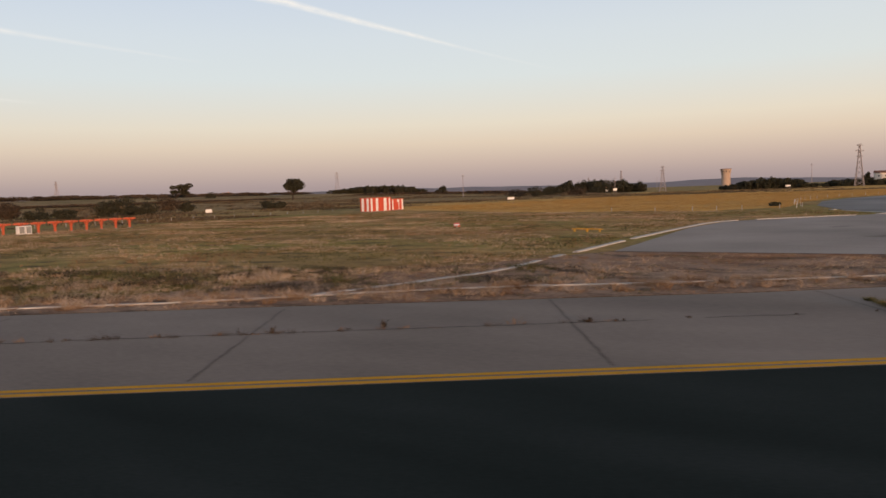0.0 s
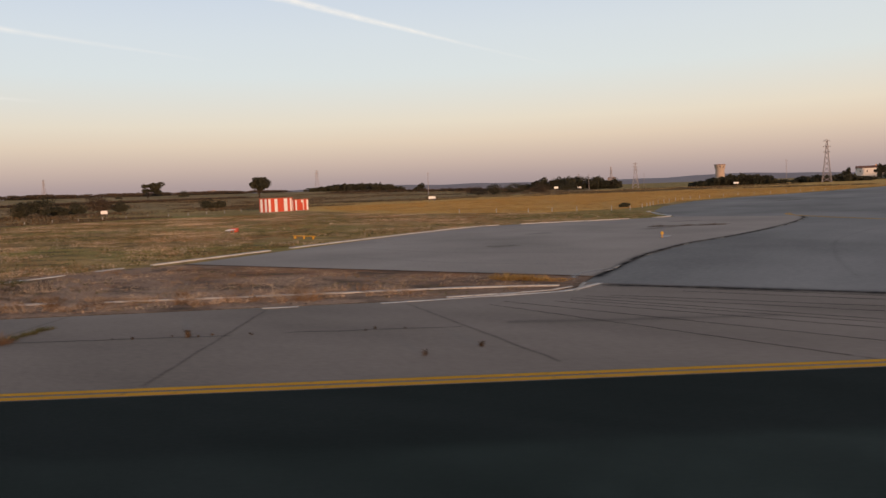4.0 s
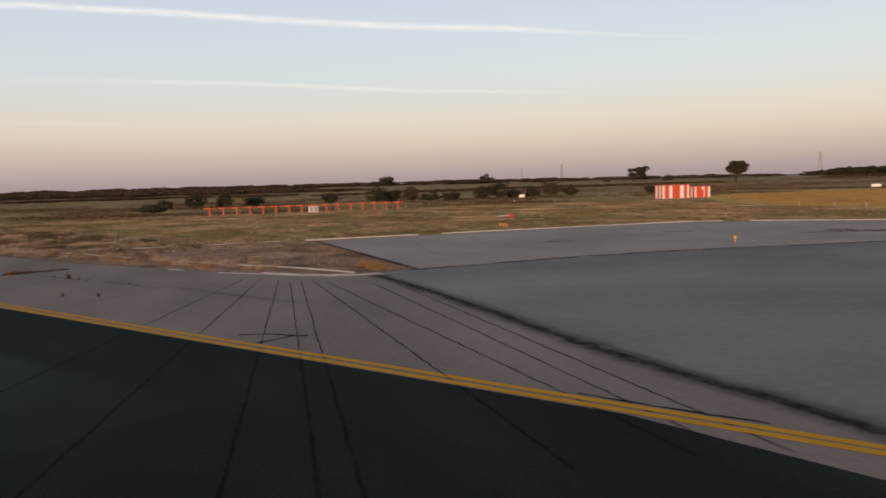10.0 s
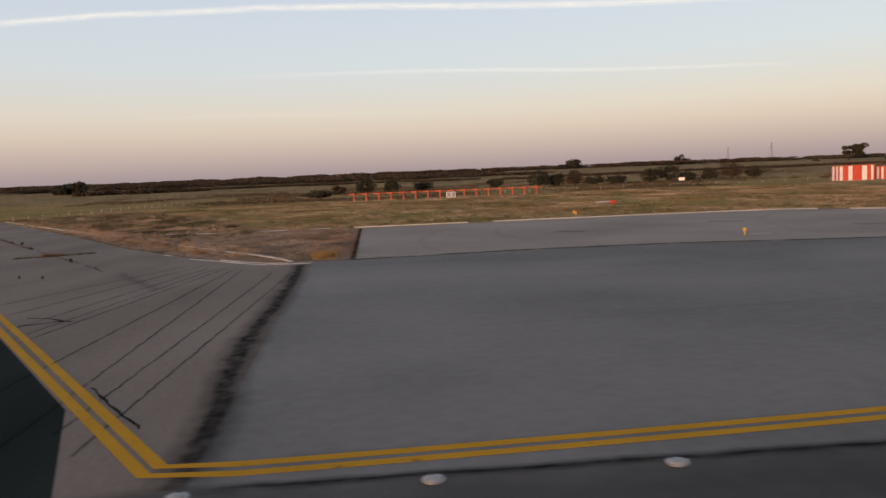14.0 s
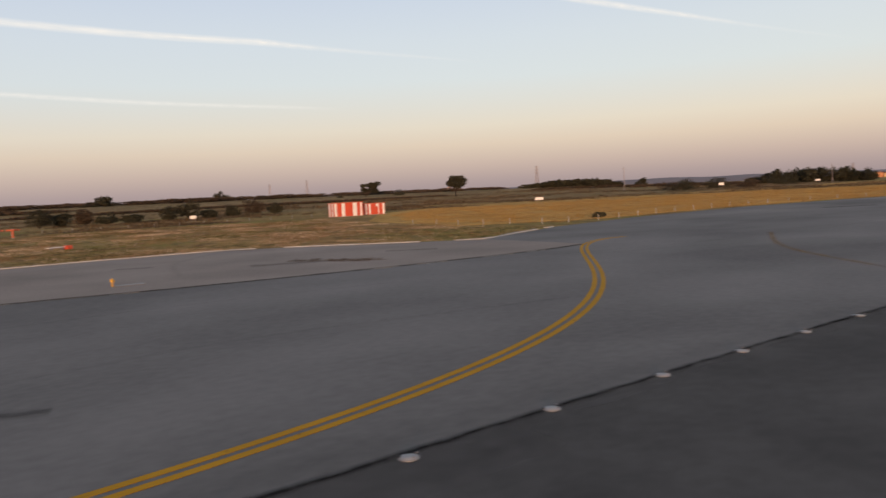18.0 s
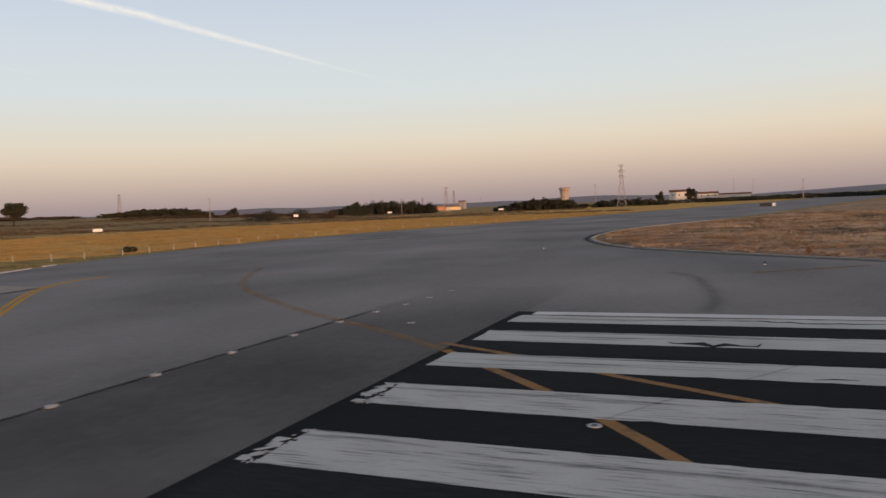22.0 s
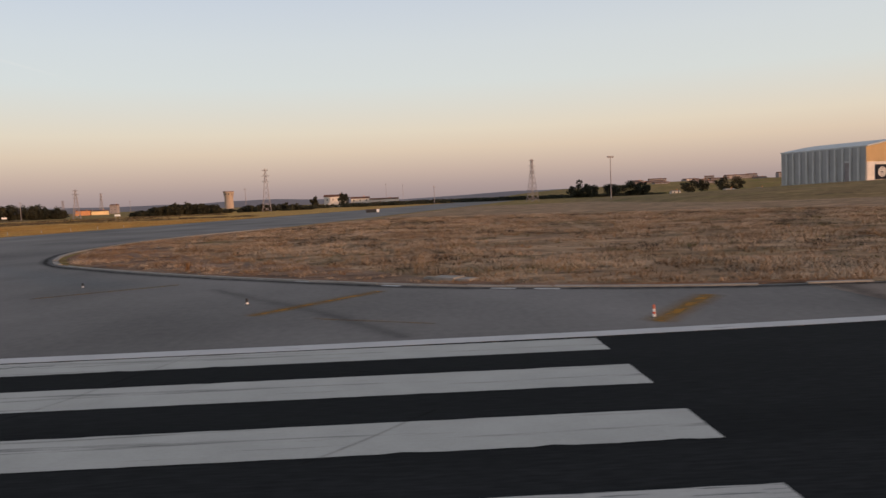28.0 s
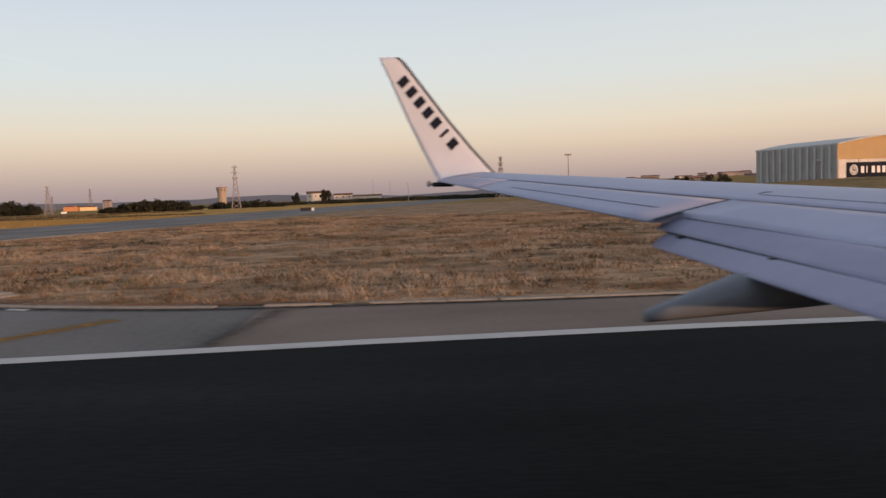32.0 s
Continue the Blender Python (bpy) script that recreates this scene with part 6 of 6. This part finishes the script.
def hangar():
    """A large hangar: ribbed side wall, arched roof, gable front with a sign."""
    home = thing("hangar", "large grey ribbed hangar with sun glow painted on its front", "hangar", (253, 424, 0.0), 15.5)
    W, D, H, R = 88.0, 66.0, 24.2, 4.8

    def crown_z(x):
        return H + R * math.sin(math.pi * x / W)

    part("side_wall", box(0, 0, -1, 0.6, D, H, 0), M["cladding"], home)
    part("far_wall", box(W - 0.6, 0, -1, W, D, H, 0), M["cladding"], home)
    part("rear_wall", box(0.6, D - 0.6, -1, W - 0.6, D, H, 0), M["cladding"], home)
    n = 24
    bm = bmesh.new()
    rows = [[bm.verts.new((W * i / n, y, crown_z(W * i / n) + z)) for y, z in ((-1.2, 0.0), (-1.2, 0.7), (D + 1, 0.7), (D + 1, 0.0))] for i in range(n + 1)]
    for a, b in zip(rows, rows[1:]):
        for q in range(4):
            bm.faces.new((a[q], b[q], b[(q + 1) % 4], a[(q + 1) % 4]))
    bm.faces.new(rows[0][::-1])
    bm.faces.new(rows[-1])
    bmesh.ops.recalc_face_normals(bm, faces=bm.faces[:])
    part("roof", bm, M["cladding_rib"], home, "pale arched metal roof")
    bm = bmesh.new()
    up = [bm.verts.new((W * i / n, 0.0, crown_z(W * i / n))) for i in range(n + 1)]
    low = [bm.verts.new((W * i / n, 0.0, 15.5)) for i in range(n + 1)]
    for i in range(n):
        bm.faces.new((low[i], low[i + 1], up[i + 1], up[i]))
    bmesh.ops.solidify(bm, geom=bm.faces[:], thickness=0.5)
    # upper front carries the sun's glow in its colour; doors stay grey-white
    part("gable", bm, M["gable"], home, "cream gable with the low sun's glow in its paint")
    for k in range(6):
        x0 = 0.6 + (W - 1.2) * k / 6
        part("door", box(x0 + 0.1, -0.3 - 0.25 * (k % 2), -1, x0 + (W - 1.2) / 6 - 0.1, 0.1 - 0.25 * (k % 2), 15.5, 0.05), M["plaster"], home, "tall pale sliding door leaf")
    for k in range(11):
        y = 4.5 + 5.6 * k
        part("rib", box(-1.1, y - 0.65, -1, 0.0, y + 0.65, H - 0.4, 0.08), M["cladding_rib"], home, "upright pale wall rib")
    part("side_door", box(-0.35, 9.9, -1, 0.0, 14.6, 15.5, 0.05), M["far_wall"], home, "tall dull side door")
    part("door_frame", box(-0.7, 9.2, 15.5, 0.0, 15.3, 16.5, 0.05), M["cladding_rib"], home)
    sign = part("sign_panel", box(6.5, -0.95, 5.2, 40, -0.62, 13.8, 0.05), M["navy"], home, "dark blue sign panel with pale shapes")
    ring = bmesh.new()
    for r in (2.9, 2.05, 1.2):
        n2 = 28
        a = [ring.verts.new((11 + r * math.cos(6.2832 * i / n2), -1.02, 9.5 + r * math.sin(6.2832 * i / n2))) for i in range(n2)]
        b = [ring.verts.new((11 + (r - 0.42) * math.cos(6.2832 * i / n2), -1.02, 9.5 + (r - 0.42) * math.sin(6.2832 * i / n2))) for i in range(n2)]
        for i in range(n2):
            ring.faces.new((a[i], a[(i + 1) % n2], b[(i + 1) % n2], b[i]))
    part("emblem", ring, M["white"], sign, "round pale emblem of rings")
    for k in range(6):
        x0 = 16.2 + 3.9 * k
        part("bar", box(x0, -1.03, 7.6, x0 + (2.3 if k != 1 else 0.8), -0.95, 11.4, 0.02), M["white"], sign, "pale upright bar")
    return home


hangar()

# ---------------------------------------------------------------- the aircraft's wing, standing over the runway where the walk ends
# the absent fuselage's shade is put into this darker, lavender wing paint
M["wing_paint"] = surface("wing_grey_with_shade", ((0.29, 0.305, 0.41), (0.36, 0.375, 0.485)), 0.45, 0.25, 14, 0.02)
M["wing_edge"] = surface("bare_metal_leading_edge", ((0.55, 0.55, 0.60), (0.62, 0.62, 0.67)), 0.4, 0.4, 14, 0.02, metal=0.3)
M["winglet_paint"] = surface("white_winglet_paint", ((0.62, 0.62, 0.65), (0.68, 0.68, 0.71)), 0.35, 0.3, 12, 0.02)
M["flap_paint"] = surface("blue_grey_flap_paint", ((0.22, 0.22, 0.31), (0.28, 0.28, 0.38)), 0.5, 0.5, 10, 0.02)
# fairing paint darkened in place of the fuselage's shade falling on it
M["fairing_paint"] = surface("grey_fairing_paint_shade_in", ((0.10, 0.11, 0.125), (0.14, 0.15, 0.17)), 0.5, 0.4, 12, 0.02)
WING_AT = pose(16.284, 2.277, 0.084, -0.391, 1.150, 1.409)   # x: flight direction, y: outboard
WING = thing("aircraft_wing", "pale grey airliner wing with lowered flaps and white upturned winglet", "wing")
WING.matrix_basis = WING_AT


def lead(l):
    return 2.03 + (15.4 - l) * 0.53


def trail(l):
    return 0.78 + (15.4 - l) * 0.305


def level(l):
    return 3.50 + (l - 8.5) * 0.0985


def bulge(s):
    return (0.2969 * math.sqrt(s) - 0.126 * s - 0.3516 * s**2 + 0.2843 * s**3 - 0.1015 * s**4) * 10


def section(l, s0, s1, n=12):
    """Outline of the wing at station l between two shares of the chord, upper then lower side."""
    c = lead(l) - trail(l)
    up, low = [], []
    for i in range(n + 1):
        s = s0 + (s1 - s0) * (i / n)
        x = lead(l) - c * s
        up.append(Vector((x, l, level(l) + 0.115 * c * bulge(s) + 0.02 * c * (1 - s))))
        low.append(Vector((x, l, level(l) - 0.045 * c * bulge(s) + 0.02 * c * (1 - s) - 0.015)))
    return up + low[::-1]


def gap_a(l):
    """Slot behind the spoiler panels."""
    return 3.24 - 0.26 * (l - 8.5), 3.555 + 0.08 * (l - 8.5)


def gap_b(l):
    """Slot between the two flaps."""
    return 3.02 - 0.155 * (l - 8.5), 3.405 + 0.084 * (l - 8.5)


def gap_c(l):
    """Trailing edge of the aft flap."""
    return 2.86 - 0.07 * (l - 8.5), 3.235 + 0.069 * (l - 8.5)


def loft(sections, cap=True):
    bm = bmesh.new()
    rows = [[bm.verts.new(q) for q in s] for s in sections]
    k = len(rows[0])
    for a, b in zip(rows, rows[1:]):
        for i in range(k):
            bm.faces.new((a[i], a[(i + 1) % k], b[(i + 1) % k], b[i]))
    if cap:
        bm.faces.new(rows[0])
        bm.faces.new(rows[-1])
    bmesh.ops.recalc_face_normals(bm, faces=bm.faces[:])
    return bm


span = [4.6 + (15.4 - 4.6) * i / 18 for i in range(19)]
inner = [4.6 + (8.55 - 4.6) * i / 8 for i in range(9)]
outer = [8.62 + (13.4 - 8.62) * i / 8 for i in range(9)]
tips = [13.46, 14.2, 14.9, 15.4]
part("leading_edge", loft([section(l, 0.0, 0.13, 8) for l in span]), M["wing_edge"], WING, "bare metal leading edge", smooth=True)
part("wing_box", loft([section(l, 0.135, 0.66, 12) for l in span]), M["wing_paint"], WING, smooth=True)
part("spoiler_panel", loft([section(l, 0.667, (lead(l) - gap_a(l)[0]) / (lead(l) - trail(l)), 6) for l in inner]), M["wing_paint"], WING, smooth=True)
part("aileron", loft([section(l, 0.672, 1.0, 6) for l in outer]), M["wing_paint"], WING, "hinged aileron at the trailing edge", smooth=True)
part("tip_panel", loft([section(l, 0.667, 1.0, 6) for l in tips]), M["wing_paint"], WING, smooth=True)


def flap(front, rear, drop, l0, l1, thick):
    rows = []
    for i in range(9):
        l = l0 + (l1 - l0) * i / 8
        (xa, za), (xb, zb) = front(l), rear(l)
        a, b = Vector((xa + 0.06, l, za - drop)), Vector((xb, l, zb))
        ring = []
        for j in range(9):
            s = j / 8
            ring.append(a.lerp(b, s) + Vector((0, 0, thick * math.sqrt(s) * (1 - s) * 1.6)))
        for j in range(8, -1, -1):
            s = j / 8
            ring.append(a.lerp(b, s) - Vector((0, 0, thick * 0.5 * math.sqrt(s) * (1 - s) * 1.6 + 0.012)))
        rows.append(ring)
    return loft(rows)


def slot(line, drop):
    rows = []
    for l in (4.6, 6.5, 8.5):
        x, z = line(l)
        rows.append([Vector((x + dx, l, z + dz)) for dx, dz in ((0.04, -0.012), (-0.012, -0.012), (-0.012, -drop), (0.04, -drop))])
    return loft(rows)


part("flap", flap(gap_a, gap_b, 0.018, 4.6, 8.72, 0.05), M["flap_paint"], WING, "lowered fore flap", smooth=True)
part("flap", flap(gap_b, gap_c, 0.018, 4.6, 8.5, 0.045), M["flap_paint"], WING, "lowered aft flap", smooth=True)
# black strips laid in the slots as the shade between the panels
part("slot_shade", slot(gap_a, 0.020), M["black"], WING, "black strip for the shade in the slot behind the spoilers")
part("slot_shade", slot(gap_b, 0.020), M["black"], WING, "black strip for the shade in the slot between the flaps")
for l in (8.15, 6.6):
    x, z = gap_b(l)
    part("flap_bracket", box(x - 0.05, l - 0.045, z - 0.05, x + 0.03, l + 0.045, z - 0.01, 0.01), M["black"], WING, "small black flap bracket")
rows = []
for i in range(15):
    s = i / 14
    x = 2.17 + 2.6 * s
    zb = 2.70 + 0.075 * (x - 2.2) + 0.10 * max(0, x - 3.6) ** 2
    zt = min(2.80 + 0.37 * (x - 2.17), 3.22)
    w = 0.075 + 0.14 * math.sin(math.pi * min(0.5, s * 1.1))
    ring = []
    for j in range(14):
        a = 6.2832 * j / 14
        ring.append(Vector((x, 6.6 + w * math.copysign(abs(math.cos(a)) ** 0.6, math.cos(a)), (zt + zb) / 2 + (zt - zb) / 2 * math.copysign(abs(math.sin(a)) ** 0.7, math.sin(a)))))
    rows.append(ring)
part("flap_track_fairing", loft(rows), M["fairing_paint"], WING, "canoe-shaped grey fairing under the flap, darkened for shade", smooth=True)
WINGLET = [(15.4, 4.19, 0.80, 2.06), (15.62, 4.26, 0.78, 2.04), (15.78, 4.42, 0.71, 1.92), (15.9, 4.85, 0.50, 1.55), (16.05, 5.5, 0.20, 1.04), (16.2, 6.3, -0.13, 0.46), (16.27, 6.70, -0.31, 0.17), (16.29, 6.80, -0.35, 0.05)]
rows = []
for k, (l, z, te, le) in enumerate(WINGLET):
    a, b = WINGLET[max(k - 1, 0)], WINGLET[min(k + 1, len(WINGLET) - 1)]
    d = Vector((0, b[0] - a[0], b[1] - a[1])).normalized()
    nrm = Vector((0, -d.z, d.y))
    ring = []
    for j in range(11):
        s = j / 10
        ring.append(Vector((le + (te - le) * s, l, z)) + nrm * (le - te) * 0.045 * bulge(s))
    for j in range(10, -1, -1):
        s = j / 10
        ring.append(Vector((le + (te - le) * s, l, z)) - nrm * ((le - te) * 0.03 * bulge(s) + 0.006))
    rows.append(ring)
winglet = part("winglet", loft(rows), M["winglet_paint"], WING, "white upturned winglet", smooth=True)
bm = bmesh.new()
prev = None
for k, (l, z, te, le) in enumerate(WINGLET[1:]):
    cur = [bm.verts.new(q) for q in ((le + 0.02, l - 0.03, z), (le - 0.055, l - 0.035, z + 0.005), (le - 0.055, l + 0.03, z + 0.005))]
    if prev:
        for i in range(3):
            bm.faces.new((prev[i], prev[(i + 1) % 3], cur[(i + 1) % 3], cur[i]))
    prev = cur
bmesh.ops.recalc_face_normals(bm, faces=bm.faces[:])
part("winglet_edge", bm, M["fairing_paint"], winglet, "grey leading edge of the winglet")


def inner_face(x, z):
    """The point of the winglet's inner face at this place, a little proud of the paint."""
    zs = [w[1] for w in WINGLET]
    l, te, le = (np.interp(z, zs, [w[q] for w in WINGLET]) for q in (0, 2, 3))
    s = min(0.98, max(0.02, (le - x) / (le - te)))
    return Vector((x, l - (le - te) * 0.045 * bulge(s) - 0.010, z))


for k in range(7):
    s = (k + 0.3) / 6.6
    cx, cz = 0.10 + 1.09 * s, 6.34 - 1.45 * s
    wide, tall = (0.085 if k != 5 else 0.035), 0.135
    bm = bmesh.new()
    grid = [[bm.verts.new(inner_face(cx + 0.6 * u + 0.8 * v * 0.8, cz - 0.8 * u + 0.6 * v)) for u in (-wide, 0, wide)] for v in (-tall, -tall / 3, tall / 3, tall)]
    for a, b in zip(grid, grid[1:]):
        for q in range(2):
            bm.faces.new((a[q], a[q + 1], b[q + 1], b[q]))
    part("dark_bar", bm, M["navy"], winglet, "short dark bar painted on the winglet")


def panel_line(l0, l1, s0, s1, n=10):
    rows = []
    for i in range(n + 1):
        l = l0 + (l1 - l0) * i / n
        sec = section(l, s0, s1, 2)[:3]
        rows.append([q + Vector((0, 0, 0.004)) for q in sec] + [q - Vector((0, 0, 0.01)) for q in sec[::-1]])
    return loft(rows)


part("panel_gap", panel_line(8.62, 13.4, 0.664, 0.676), M["black"], WING, "thin dark hinge line of the aileron")
part("panel_gap", panel_line(9.0, 12.6, 0.86, 0.866), M["black"], WING, "thin dark line of a trim tab")
part("panel_gap", panel_line(4.6, 8.5, 0.660, 0.667), M["fairing_paint"], WING, "thin grey hinge line of the spoilers")
part("panel_gap", panel_line(4.6, 8.5, 0.56, 0.565), M["fairing_paint"], WING, "thin grey panel line")
part("panel_gap", panel_line(8.56, 8.60, 0.5, 0.98, 2), M["black"], WING, "thin dark gap between spoiler and aileron")
part("tail_light", box(0.66, 15.36, 4.06, 1.14, 15.52, 4.15, 0.03), M["black"], WING, "dark tail light housing")
part("light_lens", box(0.58, 15.37, 4.06, 0.655, 15.5, 4.19, 0.02), M["lens"], WING)

# ---------------------------------------------------------------- vapour trails in the far sky
def trail_material(name, fade, peak):
    """Sunlit vapour, its sunlight given as a glow: soft edges, streaky, thinning towards its ends."""
    m = bpy.data.materials.new(name)
    m.use_nodes = True
    t = m.node_tree
    t.nodes.clear()
    n, l = t.nodes.new, t.links.new
    out, mix, clear, glow = n("ShaderNodeOutputMaterial"), n("ShaderNodeMixShader"), n("ShaderNodeBsdfTransparent"), n("ShaderNodeEmission")
    glow.inputs["Color"].default_value, glow.inputs["Strength"].default_value = (1.0, 0.95, 0.88, 1), 0.95
    uv, sep = n("ShaderNodeUVMap"), n("ShaderNodeSeparateXYZ")
    l(uv.outputs[0], sep.inputs[0])
    edge, ends = n("ShaderNodeValToRGB"), n("ShaderNodeValToRGB")
    e = edge.color_ramp.elements
    e[0].position, e[0].color = 0.0, (0, 0, 0, 1)
    e[1].position, e[1].color = 1.0, (0, 0, 0, 1)
    e.new(0.35).color = (0.75, 0.75, 0.75, 1)
    e.new(0.55).color = (1, 1, 1, 1)
    l(sep.outputs["Y"], edge.inputs[0])
    e = ends.color_ramp.elements
    e[0].position, e[0].color = fade[0][0], (fade[0][1],) * 3 + (1,)
    e[1].position, e[1].color = fade[-1][0], (fade[-1][1],) * 3 + (1,)
    for p, v in fade[1:-1]:
        e.new(p).color = (v, v, v, 1)
    l(sep.outputs["X"], ends.inputs[0])
    mp, tex = n("ShaderNodeMapping"), n("ShaderNodeTexNoise")
    mp.inputs["Scale"].default_value = (60, 2.5, 1)
    l(uv.outputs[0], mp.inputs[0])
    l(mp.outputs[0], tex.inputs["Vector"])
    tex.inputs["Scale"].default_value, tex.inputs["Detail"].default_value = 1.0, 4
    rng2 = n("ShaderNodeMapRange")
    rng2.inputs["From Min"].default_value, rng2.inputs["From Max"].default_value, rng2.inputs["To Min"].default_value = 0.3, 0.65, 0.45
    l(tex.outputs["Fac"], rng2.inputs["Value"])
    a, b, c = n("ShaderNodeMath"), n("ShaderNodeMath"), n("ShaderNodeMath")
    for q in (a, b, c):
        q.operation = "MULTIPLY"
    l(edge.outputs[0], a.inputs[0])
    l(ends.outputs[0], a.inputs[1])
    l(a.outputs[0], b.inputs[0])
    l(rng2.outputs[0], b.inputs[1])
    l(b.outputs[0], c.inputs[0])
    c.inputs[1].default_value = peak
    l(c.outputs[0], mix.inputs[0])
    l(clear.outputs[0], mix.inputs[1])
    l(glow.outputs[0], mix.inputs[2])
    l(mix.outputs[0], out.inputs[0])
    return m


def vapour(points, width, material, label):
    """A long band in the sky given by azimuth and height in degrees."""
    centre, dist = Vector((-35, -15, 4)), 4300.0
    az, el = zip(*points)
    n = 60
    verts, faces, uvs = [], [], []
    ts = np.linspace(0, len(points) - 1, n + 1)
    for i, t in enumerate(ts):
        a, e = np.interp(t, range(len(points)), az), np.interp(t, range(len(points)), el)
        w = np.interp(t, range(len(points)), width)
        for s in (-0.5, 0.5):
            aa, ee = radians(a), radians(e + s * w)
            verts.append(centre + dist * Vector((math.cos(aa) * math.cos(ee), math.sin(aa) * math.cos(ee), math.sin(ee))))
        if i:
            k = 2 * i
            faces.append((k - 2, k, k + 1, k - 1))
            uvs += [((i - 1) / n, 0), (i / n, 0), (i / n, 1), ((i - 1) / n, 1)]
    ob = mesh_object("vapour_trail", [tuple(v) for v in verts], faces, material, None, label, "vapour trail", "structure", "vapour trails")
    layer = ob.data.uv_layers.new(name="UVMap")
    layer.data.foreach_set("uv", [c for q in uvs for c in q])
    ob.visible_shadow = False


vapour([(152, 17.4), (146, 16.5), (139.3, 15.1), (133.1, 14.1), (124.2, 11.9), (118, 10.2), (112, 8.6)], (0.9, 0.85, 0.8, 0.7, 0.45, 0.3, 0.2),
       trail_material("bright_vapour", ((0.0, 0.9), (0.45, 1.0), (0.68, 0.75), (0.78, 0.25), (1.0, 0.0)), 1.0), "bright white vapour trail thinning to one side")
vapour([(216, 9.2), (206, 10.9), (199, 11.9), (188, 12.7), (180, 12.8), (171, 12.5), (155, 11.7), (150.5, 11.2), (143, 10.35), (138, 9.7)], (0.55, 0.55, 0.55, 0.6, 0.65, 0.65, 0.6, 0.45, 0.3, 0.2),
       trail_material("bright_vapour_long", ((0.0, 0.5), (0.2, 0.9), (0.5, 1.0), (0.68, 0.95), (0.78, 0.4), (1.0, 0.0)), 1.0), "long bright vapour trail across the sky")
vapour([(192, 7.9), (182, 8.1), (176, 8.1), (171, 7.95), (163, 7.5), (154, 7.1), (149, 6.8)], (0.4, 0.42, 0.42, 0.42, 0.4, 0.35, 0.3),
       trail_material("faint_vapour", ((0.0, 0.0), (0.25, 0.6), (0.6, 0.8), (0.85, 0.5), (1.0, 0.0)), 0.75), "faint cream vapour trail low in the sky")
vapour([(200, 4.9), (190, 5.2), (178, 5.0), (168, 4.8)], (0.5, 0.6, 0.6, 0.5), trail_material("hazy_vapour", ((0.0, 0.0), (0.4, 0.5), (1.0, 0.0)), 0.25), "very faint pinkish streak of old vapour")
